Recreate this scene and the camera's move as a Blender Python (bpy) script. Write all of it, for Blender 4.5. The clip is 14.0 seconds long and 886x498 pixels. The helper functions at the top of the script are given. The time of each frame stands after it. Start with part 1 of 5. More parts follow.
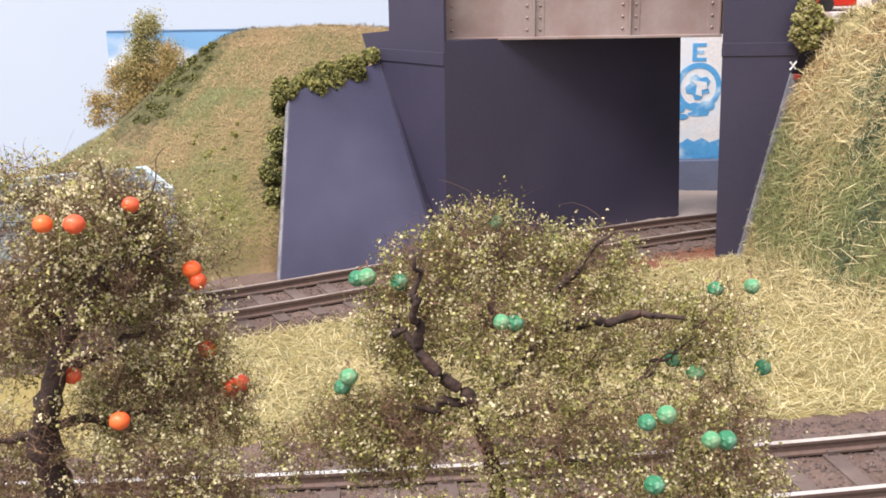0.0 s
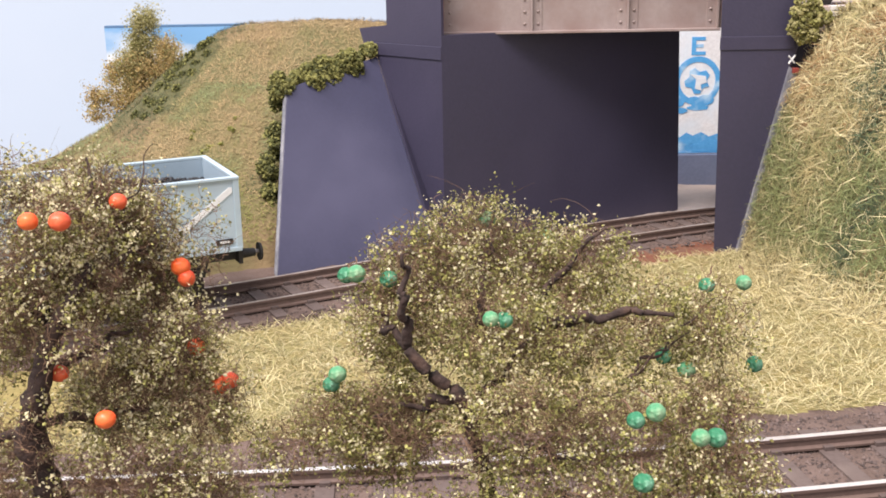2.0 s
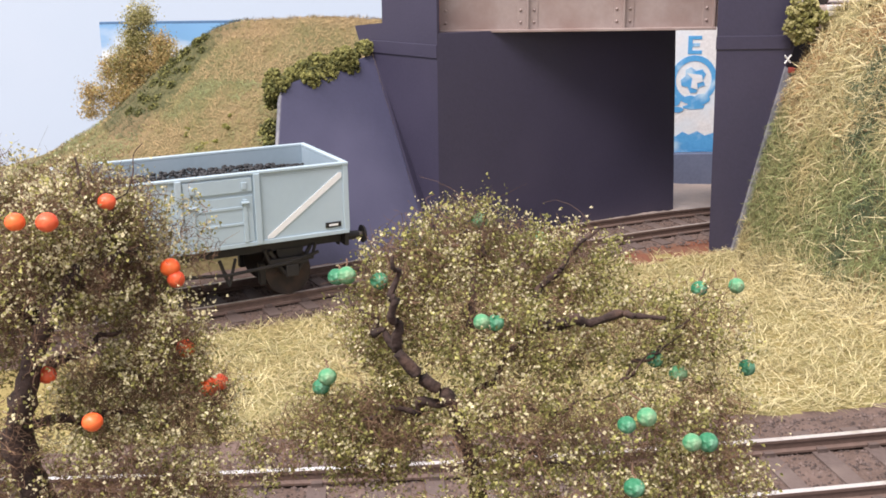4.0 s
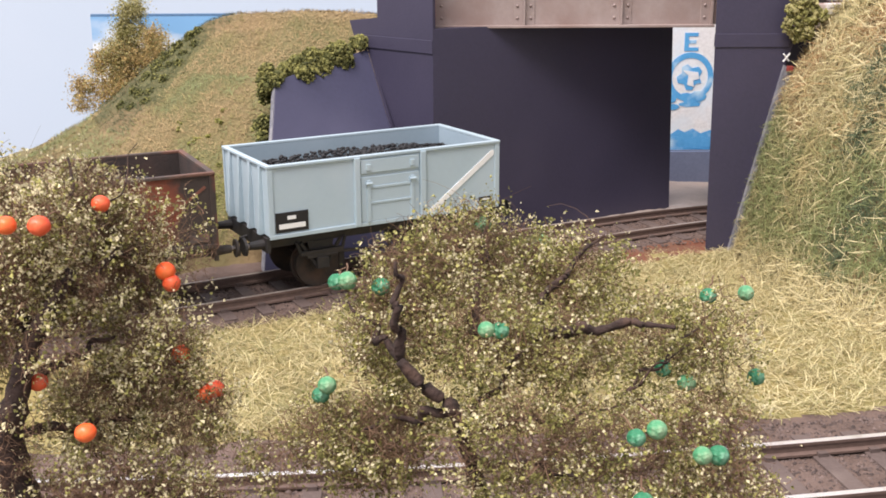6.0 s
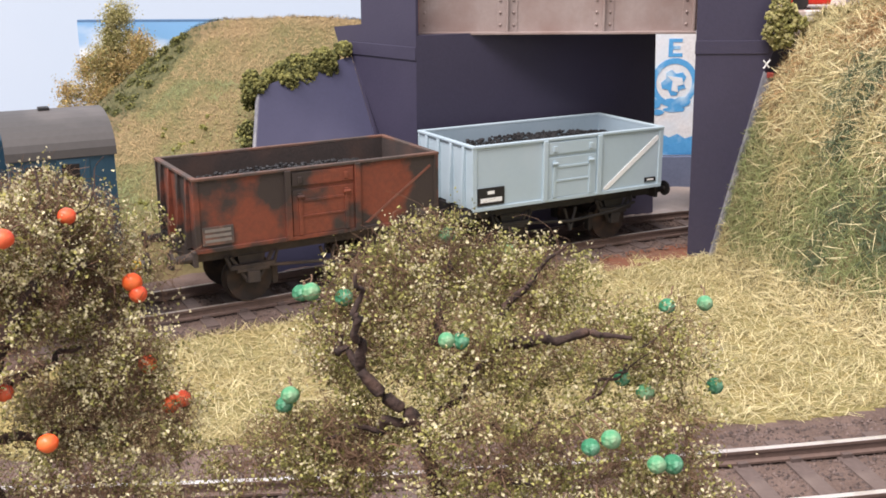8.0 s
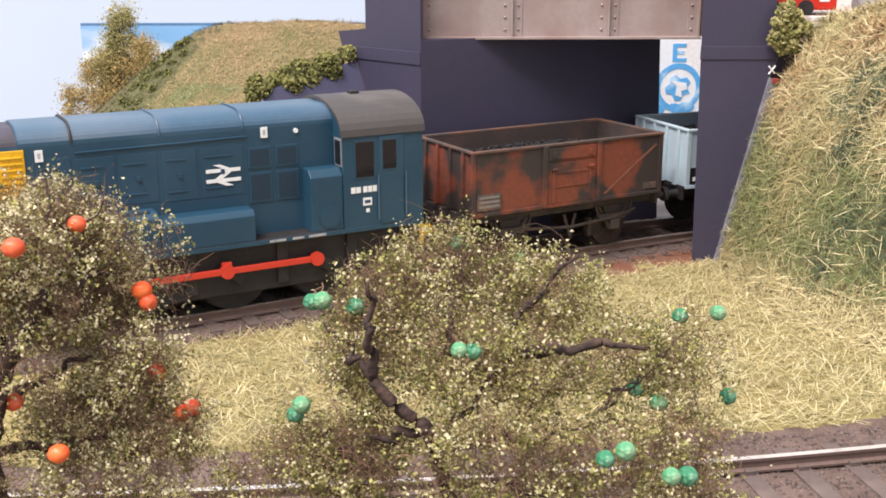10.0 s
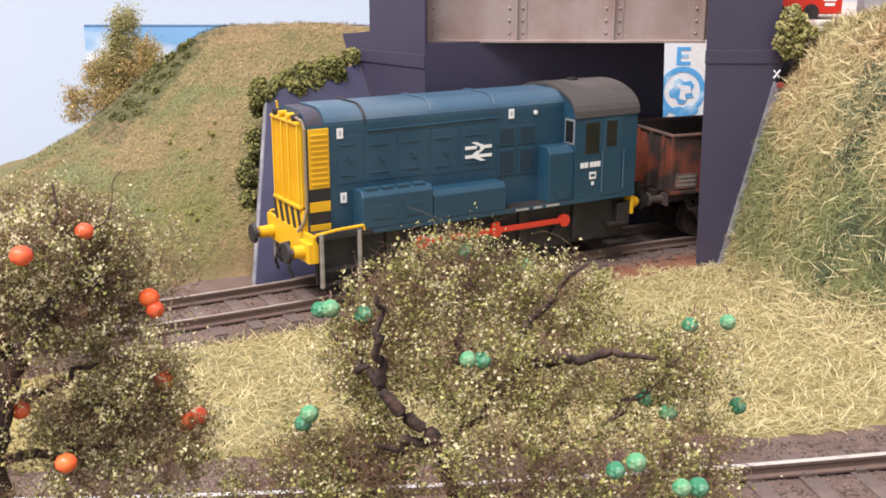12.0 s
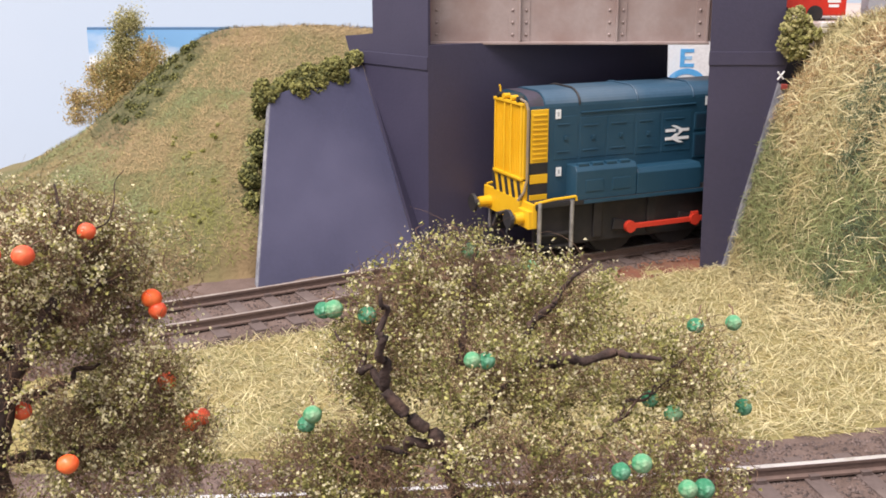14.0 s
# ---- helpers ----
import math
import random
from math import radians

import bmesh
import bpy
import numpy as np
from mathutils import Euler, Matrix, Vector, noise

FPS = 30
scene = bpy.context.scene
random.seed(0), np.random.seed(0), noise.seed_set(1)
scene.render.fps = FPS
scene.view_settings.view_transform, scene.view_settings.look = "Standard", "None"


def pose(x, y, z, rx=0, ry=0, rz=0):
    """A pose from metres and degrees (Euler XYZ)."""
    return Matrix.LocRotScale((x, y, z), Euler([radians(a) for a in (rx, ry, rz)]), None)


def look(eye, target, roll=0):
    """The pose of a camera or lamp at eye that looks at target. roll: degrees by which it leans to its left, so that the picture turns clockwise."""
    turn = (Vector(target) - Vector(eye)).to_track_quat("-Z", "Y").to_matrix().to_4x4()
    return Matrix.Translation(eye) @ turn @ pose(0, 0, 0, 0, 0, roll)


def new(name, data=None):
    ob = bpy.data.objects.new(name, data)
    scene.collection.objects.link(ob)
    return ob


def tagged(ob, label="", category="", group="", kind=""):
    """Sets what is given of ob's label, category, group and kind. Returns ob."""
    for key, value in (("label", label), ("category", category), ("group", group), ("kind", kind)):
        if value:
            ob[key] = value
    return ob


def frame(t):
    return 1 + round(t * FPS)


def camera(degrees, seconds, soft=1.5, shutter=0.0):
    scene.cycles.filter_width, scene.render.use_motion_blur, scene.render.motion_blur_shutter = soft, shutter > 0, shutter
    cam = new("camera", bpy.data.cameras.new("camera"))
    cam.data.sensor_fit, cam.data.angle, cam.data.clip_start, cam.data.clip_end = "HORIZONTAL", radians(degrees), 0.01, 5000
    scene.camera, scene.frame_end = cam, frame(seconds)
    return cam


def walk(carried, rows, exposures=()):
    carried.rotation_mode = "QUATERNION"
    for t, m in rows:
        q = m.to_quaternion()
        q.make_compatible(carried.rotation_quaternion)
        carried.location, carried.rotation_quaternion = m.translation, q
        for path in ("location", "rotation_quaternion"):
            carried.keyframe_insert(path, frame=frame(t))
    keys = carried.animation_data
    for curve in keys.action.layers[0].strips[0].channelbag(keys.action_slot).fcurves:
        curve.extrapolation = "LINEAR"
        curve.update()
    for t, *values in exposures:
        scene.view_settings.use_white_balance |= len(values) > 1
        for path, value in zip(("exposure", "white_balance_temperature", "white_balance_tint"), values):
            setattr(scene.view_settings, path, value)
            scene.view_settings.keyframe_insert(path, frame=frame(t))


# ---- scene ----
MM = 0.001
cam = camera(45.48, 14.0, soft=1.75)
# seconds, eye in millimetres, yaw to the left, pitch, lean, in degrees
PATH = [
    (0, -0.65, -4.42, 83.07, 0.595, -15.363, -0.894),
    (0.5, -0.51, -4.1, 82.96, 0.609, -15.428, -0.999),
    (1, 0.31, -3.97, 82.96, 0.745, -15.465, -1.037),
    (1.5, 0.16, -3.53, 82.88, 0.651, -15.549, -0.99),
    (2, 0.68, -3.7, 83.11, 0.732, -15.676, -1.028),
    (2.5, 0.8, -3.8, 83.11, 0.716, -15.729, -0.959),
    (3, 1.29, -3.73, 83.31, 0.701, -15.774, -0.904),
    (5.5, 0.54, -0.52, 83.51, 0.132, -16.063, -0.381),
    (6, -0.08, 0.06, 83.76, 0.0, -16.191, -0.29),
    (6.5, 0.0, 0.0, 84.28, 0.0, -16.249, -0.251),
    (7, 0.85, -0.21, 84.74, -0.102, -16.213, -0.245),
    (7.5, 2.23, -0.47, 84.77, -0.26, -16.105, -0.23),
    (8, 3.17, -1.1, 85.01, -0.314, -16.057, -0.263),
    (10.5, 1.75, 0.23, 85.43, -0.33, -15.881, -0.067),
    (11, 1.68, 0.72, 85.3, -0.33, -15.88, -0.029),
    (11.5, 1.3, 0.33, 85.77, -0.279, -15.865, 0.001),
    (12, 1.16, 0.34, 86.01, -0.265, -15.85, 0.039),
    (12.5, 0.87, 0.7, 85.79, -0.213, -15.787, 0.066),
    (13, 0.49, 0.51, 85.99, -0.191, -15.745, 0.073),
    (13.5, 0.62, 0.94, 85.4, -0.17, -15.662, 0.061),
    (14, 1.06, 0.83, 85.55, -0.105, -15.679, -0.02),
]


def eye_pose(x, y, z, yaw, pitch, lean):
    eye = Vector((x, y, z)) * MM
    a, p = radians(yaw), radians(pitch)
    ahead = Vector((-math.sin(a) * math.cos(p), math.cos(a) * math.cos(p), math.sin(p)))
    return look(eye, eye + ahead, lean)


walk(cam, [(row[0], eye_pose(*row[1:])) for row in PATH], [(0, 0.1), (3, 0.08), (6, 0.0), (8, 0.04), (10.3, 0.14), (11.2, 0.14), (12.5, 0.02), (14, 0.0)])

# ---- light: a pale hall under ceiling panels ----
world = bpy.data.worlds.new("hall_air")
scene.world = world
world.use_nodes = True
world.node_tree.nodes["Background"].inputs[0].default_value = (1.0, 0.94, 1.0, 1)
world.node_tree.nodes["Background"].inputs[1].default_value = 0.8
scene.view_settings.exposure = 0.0


def area_lamp(name, eye, target, size, watts, colour):
    data = bpy.data.lights.new(name, "AREA")
    data.shape, data.size, data.size_y = "RECTANGLE", size[0], size[1]
    data.energy, data.color = watts, colour
    lamp = new(name, data)
    lamp.matrix_world = look(eye, target)
    return lamp


area_lamp("hall_light", (-0.55, -0.35, 1.5), (0.0, 0.3, 0), (1.3, 0.5), 62, (1.0, 0.9, 0.88))


# ---- materials ----
def material(name, colour, second=None, rough=0.6, metal=0.0, grain=900, spread=0.5, bump=0.0, bump_scale=1500, patch=120, third=None, island=0.0, sheen=0.5, coords="Object", patch_range=(0.45, 0.7), thin=0.0):
    """Two scales of variation: fine grain between colour and second, patches towards third."""
    m = bpy.data.materials.new(name)
    m.use_nodes = True
    nt = m.node_tree
    bsdf = nt.nodes["Principled BSDF"]
    bsdf.inputs["Roughness"].default_value, bsdf.inputs["Metallic"].default_value = rough, metal
    bsdf.inputs["Specular IOR Level"].default_value = sheen
    co = nt.nodes.new("ShaderNodeTexCoord")

    def noise_at(scale, detail=4):
        n = nt.nodes.new("ShaderNodeTexNoise")
        n.inputs["Scale"].default_value, n.inputs["Detail"].default_value = scale, detail
        nt.links.new(co.outputs[coords], n.inputs["Vector"])
        return n

    def mix(fac, a, b):
        x = nt.nodes.new("ShaderNodeMix")
        x.data_type = "RGBA"
        nt.links.new(fac, x.inputs[0])
        for value, slot in ((a, x.inputs[6]), (b, x.inputs[7])):
            if isinstance(value, tuple):
                slot.default_value = (*value, 1)
            else:
                nt.links.new(value, slot)
        return x.outputs[2]

    def ramp(source, lo, hi):
        r = nt.nodes.new("ShaderNodeMapRange")
        r.inputs["From Min"].default_value, r.inputs["From Max"].default_value = lo, hi
        nt.links.new(source, r.inputs["Value"])
        return r.outputs[0]

    second = second or tuple(c * 0.8 for c in colour)
    out = mix(ramp(noise_at(grain).outputs[0], 0.5 - spread / 2, 0.5 + spread / 2), colour, second)
    if third:
        out = mix(ramp(noise_at(patch, 6).outputs[0], *patch_range), out, third)
    if island:
        geo = nt.nodes.new("ShaderNodeNewGeometry")
        hsv = nt.nodes.new("ShaderNodeHueSaturation")
        val = nt.nodes.new("ShaderNodeMapRange")
        val.inputs["To Min"].default_value, val.inputs["To Max"].default_value = 1 - island, 1 + island
        nt.links.new(geo.outputs["Random Per Island"], val.inputs["Value"])
        nt.links.new(val.outputs[0], hsv.inputs["Value"])
        nt.links.new(out, hsv.inputs["Color"])
        out = hsv.outputs[0]
    nt.links.new(out, bsdf.inputs["Base Color"])
    if bump:
        b = nt.nodes.new("ShaderNodeBump")
        b.inputs["Strength"].default_value, b.inputs["Distance"].default_value = bump, 0.0004
        nt.links.new(noise_at(bump_scale, 5).outputs[0], b.inputs["Height"])
        nt.links.new(b.outputs[0], bsdf.inputs["Normal"])
    if thin:
        leaf, both = nt.nodes.new("ShaderNodeBsdfTranslucent"), nt.nodes.new("ShaderNodeMixShader")
        both.inputs[0].default_value = thin
        nt.links.new(out, leaf.inputs["Color"])
        nt.links.new(bsdf.outputs[0], both.inputs[1])
        nt.links.new(leaf.outputs[0], both.inputs[2])
        nt.links.new(both.outputs[0], nt.nodes["Material Output"].inputs["Surface"])
    return m


CARD = material("dark_card", (0.044, 0.04, 0.073), (0.038, 0.035, 0.064), rough=0.5, third=(0.052, 0.047, 0.083), patch=25, bump=0.15)
CARD_WORN = material("scuffed_card", (0.047, 0.048, 0.093), (0.041, 0.042, 0.08), rough=0.42, third=(0.068, 0.068, 0.12), patch=22, bump=0.15)
GREY_EDGE = material("grey_card_edge", (0.2, 0.21, 0.24), (0.12, 0.12, 0.14), rough=0.7, third=(0.3, 0.3, 0.32), patch=200, bump=0.6)
GIRDER = material("girder_paint", (0.33, 0.27, 0.25), (0.29, 0.235, 0.22), rough=0.55, third=(0.24, 0.17, 0.15), patch=70, bump=0.1)
GIRDER_RUST = material("rusty_girder_paint", (0.3, 0.12, 0.1), (0.33, 0.2, 0.18), rough=0.7, third=(0.36, 0.28, 0.26), patch=150, bump=0.2)
EARTH = material("brown_earth", (0.13, 0.085, 0.06), (0.09, 0.06, 0.045), rough=0.95, third=(0.2, 0.15, 0.1), patch=60, bump=0.8)
MEADOW = material("straw_turf", (0.31, 0.25, 0.095), (0.23, 0.19, 0.068), rough=0.95, third=(0.24, 0.215, 0.085), patch=50, bump=0.9)
TURF = material("hill_turf", (0.15, 0.135, 0.055), (0.1, 0.1, 0.038), rough=0.95, third=(0.21, 0.15, 0.075), patch=28, patch_range=(0.45, 0.65), bump=1.0, bump_scale=900)
BALLAST = material("ballast", (0.15, 0.103, 0.083), (0.085, 0.058, 0.048), rough=0.95, grain=1800, third=(0.17, 0.12, 0.1), patch=90, bump=1.0, bump_scale=2200)
SLEEPER = material("sleeper", (0.125, 0.093, 0.083), (0.095, 0.07, 0.062), rough=0.85, third=(0.15, 0.115, 0.1), patch=150, bump=0.4)
RAIL_SIDE = material("rusty_rail", (0.15, 0.1, 0.082), (0.11, 0.075, 0.062), rough=0.7, bump=0.2)
RAIL_TOP = material("polished_rail", (0.86, 0.83, 0.8), (0.78, 0.74, 0.7), rough=0.3, metal=0.6, third=(0.62, 0.56, 0.5), patch=160, patch_range=(0.55, 0.75))
RAIL_DULL = material("dull_rail", (0.5, 0.44, 0.39), (0.38, 0.32, 0.28), rough=0.4, metal=0.4, third=(0.25, 0.19, 0.16), patch=120, patch_range=(0.5, 0.7))
RUST_DUST = material("rust_dust", (0.2, 0.075, 0.04), (0.13, 0.055, 0.035), rough=1.0, third=(0.15, 0.09, 0.06), patch=150, bump=0.8)
PALE_BED = material("pale_board", (0.5, 0.42, 0.37), (0.44, 0.37, 0.33), rough=0.8, third=(0.36, 0.3, 0.27), patch=60)


# ---- mesh helpers, in millimetres ----
def part(name, bm, mat, parent=None, label="", smooth=False, pose_mm=None):
    """Links a bmesh in millimetres as one mesh object under a thing or part."""
    bmesh.ops.transform(bm, matrix=Matrix.Scale(MM, 4), verts=bm.verts)
    me = bpy.data.meshes.new(name)
    bm.to_mesh(me)
    bm.free()
    for m in mat if isinstance(mat, (list, tuple)) else (mat,):
        me.materials.append(m)
    if smooth:
        me.shade_smooth()
    ob = new(name, me)
    if parent:
        ob.parent = parent
    if pose_mm:
        ob.location = Vector(pose_mm) * MM
    if label:
        tagged(ob, label)
    return ob


def from_lists(name, verts, faces, mat, parent=None, label="", smooth=False):
    me = bpy.data.meshes.new(name)
    me.from_pydata([(v[0] * MM, v[1] * MM, v[2] * MM) for v in verts], [], faces)
    for m in mat if isinstance(mat, (list, tuple)) else (mat,):
        me.materials.append(m)
    if smooth:
        me.shade_smooth()
    ob = new(name, me)
    if parent:
        ob.parent = parent
    if label:
        tagged(ob, label)
    return ob


def thing(name, label, category, place=(0, 0, 0), group="", kind=""):
    ob = new(name)
    ob.empty_display_size = 0.01
    ob.location = Vector(place) * MM
    return tagged(ob, label, category, group, kind)


def box(x0, x1, y0, y1, z0, z1, bevel=0.0, bm=None):
    mine = bmesh.new()
    v = bmesh.ops.create_cube(mine, size=1)["verts"]
    bmesh.ops.transform(mine, verts=v, matrix=Matrix.Translation(((x0 + x1) / 2, (y0 + y1) / 2, (z0 + z1) / 2)) @ Matrix.Diagonal((x1 - x0, y1 - y0, z1 - z0, 1)))
    if bevel:
        bmesh.ops.bevel(mine, geom=mine.edges[:], offset=bevel, segments=2, affect="EDGES", profile=0.5)
    return join(bm, mine)


def join(bm, mine):
    if bm is None:
        return mine
    me = bpy.data.meshes.new("tmp")
    mine.to_mesh(me)
    mine.free()
    bm.from_mesh(me)
    bpy.data.meshes.remove(me)
    return bm


def rod(p, q, r, r2=None, n=8, bm=None):
    """A round bar from p to q."""
    mine = bmesh.new()
    p, q = Vector(p), Vector(q)
    r2 = r if r2 is None else r2
    turn = (q - p).to_track_quat("Z", "Y").to_matrix().to_4x4()
    bmesh.ops.create_cone(mine, cap_ends=True, segments=n, radius1=r, radius2=r2, depth=(q - p).length, matrix=Matrix.Translation((p + q) / 2) @ turn)
    return join(bm, mine)


def ball(c, r, bm=None, sub=2, scale=(1, 1, 1)):
    mine = bmesh.new()
    bmesh.ops.create_icosphere(mine, subdivisions=sub, radius=r, matrix=Matrix.Translation(c) @ Matrix.Diagonal((*scale, 1)))
    return join(bm, mine)


def prism(points, along, bm=None, bevel=0.0):
    """Closed outline of 3D points pushed along a vector."""
    mine = bmesh.new()
    f = mine.faces.new([mine.verts.new(p) for p in points])
    out = bmesh.ops.extrude_face_region(mine, geom=[f])
    bmesh.ops.translate(mine, vec=along, verts=[g for g in out["geom"] if isinstance(g, bmesh.types.BMVert)])
    bmesh.ops.recalc_face_normals(mine, faces=mine.faces[:])
    if bevel:
        bmesh.ops.bevel(mine, geom=mine.edges[:], offset=bevel, segments=2, affect="EDGES", profile=0.5)
    return join(bm, mine)


def tube(points, r, n=6, bm=None):
    """A bent bar through points."""
    for a, b in zip(points, points[1:]):
        bm = rod(a, b, r, n=n, bm=bm)
    return bm


# ---- the two lines of track ----
def rear_y(x):
    x = max(-66.0, min(90.0, x)) / 100
    return 285.43 + 59.34 * x - 1.66 * x * x - 8.62 * x**3


def rear_line(x):
    edge = -66.0 if x < -66 else 90.0 if x > 90 else None
    if edge is None:
        return rear_y(x)
    e = edge / 100
    slope = 0.5934 - 0.0333 * e - 0.2587 * e * e
    return rear_y(edge) + slope * (x - edge)


def front_line(x):
    return 150.3 + 0.10 * x + 0.0005 * x * x


def sampled(line, x0, x1, step=1.0):
    xs = np.arange(x0, x1 + step / 2, step)
    pts = np.array([(x, line(x)) for x in xs])
    s = np.concatenate([[0], np.cumsum(np.hypot(*np.diff(pts, axis=0).T))])
    return pts, s


REAR_PTS, REAR_S = sampled(rear_line, -330, 330)
REAR_S = REAR_S - np.interp(0.0, REAR_PTS[:, 0], REAR_S)
FRONT_PTS, FRONT_S = sampled(front_line, -140, 190)


def on_rear(s):
    return Vector((float(np.interp(s, REAR_S, REAR_PTS[:, 0])), float(np.interp(s, REAR_S, REAR_PTS[:, 1])), 0))


def sweep(pts, outline, offset, bm=None):
    """An outline (sideways, up) carried along a line in plan, shifted sideways."""
    bm = bm or bmesh.new()
    tangents = np.gradient(pts, axis=0)
    tangents /= np.hypot(*tangents.T)[:, None]
    rings = []
    for (x, y), (tx, ty) in zip(pts, tangents):
        rings.append([bm.verts.new((x - ty * (o + offset), y + tx * (o + offset), z)) for o, z in outline])
    k = len(outline)
    for a, b in zip(rings, rings[1:]):
        for i in range(k):
            bm.faces.new((a[i], a[(i + 1) % k], b[(i + 1) % k], b[i]))
    bm.faces.new(rings[0][::-1])
    bm.faces.new(rings[-1])
    bmesh.ops.recalc_face_normals(bm, faces=bm.faces[:])
    return bm


def track(name, label, pts, s, pitch, x_lo, x_hi, top, head):
    base = thing(name, label, "track", kind="structure")
    for side in (-1, 1):
        web = [(-1.1, -2.5), (1.1, -2.5), (1.1, -2.1), (0.35, -1.8), (0.35, -0.75), (0.62, -0.6), (0.62, -0.08), (-0.62, -0.08), (-0.62, -0.6), (-0.35, -0.75), (-0.35, -1.8), (-1.1, -2.1)]
        rail = part("rail", sweep(pts[::4], web, side * 8.87), RAIL_SIDE, base)
        part("railhead", sweep(pts[::4], [(-head, -0.1), (head, -0.1), (head - 0.06, 0.0), (0.06 - head, 0.0)], side * 8.87), top, rail, "worn running surface")
    sleeper = box(-1.65, 1.65, -16, 16, -4.2, -2.5, 0.12)
    for side in (-1, 1):
        for edge in (-1, 1):
            box(-0.9, 0.9, side * 8.87 + edge * 1.3 - 0.5, side * 8.87 + edge * 1.3 + 0.5, -2.6, -1.75, 0.0, sleeper)
    first = part("sleeper", sleeper, SLEEPER, base)
    rng = random.Random(5)
    k, where = 0, float(np.interp(x_lo, pts[:, 0], s)) - float(np.interp(x_lo, pts[:, 0], s)) % pitch
    while where < np.interp(x_hi, pts[:, 0], s):
        x, y = np.interp(where, s, pts[:, 0]), np.interp(where, s, pts[:, 1])
        x2, y2 = np.interp(where + 1, s, pts[:, 0]), np.interp(where + 1, s, pts[:, 1])
        ob = first if k == 0 else new("sleeper", first.data)
        ob.parent = base
        ob.matrix_basis = pose(x * MM, y * MM, rng.uniform(-0.12, 0.06) * MM, 0, 0, math.degrees(math.atan2(y2 - y, x2 - x)) + rng.uniform(-0.8, 0.8))
        where, k = where + pitch, k + 1
    return base


# ---- ground ----
def smooth_step(a):
    a = max(0.0, min(1.0, a))
    return a * a * (3 - 2 * a)


def lumps(x, y, size, seed=0.0):
    return noise.noise(Vector((x / size, y / size, seed)))


def grid_sheet(name, height, x0, x1, y0, y1, step, mats, pick=None, kind_label="", category="", smooth=True):
    nx, ny = int((x1 - x0) / step) + 1, int((y1 - y0) / step) + 1
    verts = [(x0 + i * step, y0 + j * step, height(x0 + i * step, y0 + j * step)) for j in range(ny) for i in range(nx)]
    faces = [(j * nx + i, j * nx + i + 1, (j + 1) * nx + i + 1, (j + 1) * nx + i) for j in range(ny - 1) for i in range(nx - 1)]
    ob = from_lists(name, verts, faces, mats, smooth=smooth)
    if pick:
        for f, poly in zip(faces, ob.data.polygons):
            poly.material_index = pick(*(sum(verts[k][n] for k in f) / 4 for n in range(2)))
    return tagged(ob, kind_label, category, kind="structure")


def rear_gap(x, y):
    """How far a place lies behind the rear line, square to it."""
    return (y - rear_line(x)) * 0.87


def front_gap(x, y):
    return y - front_line(x)


def flat_height(x, y):
    d, e = abs(rear_gap(x, y)), front_gap(x, y)
    z = -4.3
    if d < 19 or -24 < e < 21:
        z = -3.0 + 0.25 * lumps(x, y, 1.3)
    if d > 17 and e > 22:
        z = -3.4 + 1.4 * lumps(x, y, 14) + 0.3 * lumps(x, y, 3)
        if d < 21:
            z -= 0.4
    return z + 0.1 * lumps(x, y, 0.8)


def flat_pick(x, y):
    w = 1.5 * lumps(x, y, 5)
    d, e = rear_gap(x, y), front_gap(x, y)
    if 50 < x < 90 and -27 < d < -15.5 + w and lumps(x, y, 9, 3.0) > -0.3:
        return 2
    if d > 13 and x > 40:
        return 3
    if -18.5 + w < d < 40 or e < 26 + w:
        return 0
    return 1


grid_sheet("ground", flat_height, -210, 260, 30, 440, 1.2, [BALLAST, MEADOW, RUST_DUST, PALE_BED], flat_pick, "brown ballast and straw-coloured grass of a model baseboard", "ground")
far = bmesh.new()
box(-700, 700, -200, 440, -20, -8, 0, far)
part("baseboard", far, EARTH)
tagged(bpy.data.objects["baseboard"], "brown painted baseboard under the model scenery", "baseboard", kind="structure")
def ballast_stones():
    rng = np.random.RandomState(77)
    verts, faces = [], []
    octa = [(1, 0, 0), (-1, 0, 0), (0, 1, 0), (0, -1, 0), (0, 0, 1), (0, 0, -1)]
    tri = [(0, 2, 4), (2, 1, 4), (1, 3, 4), (3, 0, 4), (2, 0, 5), (1, 2, 5), (3, 1, 5), (0, 3, 5)]
    while len(verts) < 6 * 15000:
        if rng.rand() < 0.62:
            x = rng.uniform(-60, 100)
            y = front_line(x) + rng.uniform(-22, 22)
        else:
            x = rng.uniform(-90, 110)
            y = rear_line(x) + rng.uniform(-21, 15)
        r, k = rng.uniform(0.22, 0.55), len(verts)
        verts += [(x + v[0] * r * rng.uniform(0.6, 1.2), y + v[1] * r * rng.uniform(0.6, 1.2), -2.95 + v[2] * r * rng.uniform(0.5, 1.0)) for v in octa]
        faces += [tuple(k + i for i in f) for f in tri]
    stone = material("ballast_stone", (0.15, 0.11, 0.095), (0.08, 0.06, 0.055), rough=0.9, island=0.5)
    tagged(from_lists("ballast_stones", verts, faces, stone), "loose brown-grey ballast stones between the sleepers", "ballast", kind="stuff")


ballast_stones()
track("rear_track", "brown weathered model track curving under the bridge", REAR_PTS, REAR_S, 9.6, -130, 135, RAIL_DULL, 0.42)
track("front_track", "model track with bright railheads and brown sleepers", FRONT_PTS, FRONT_S, 9.9, -100, 130, RAIL_TOP, 0.56)


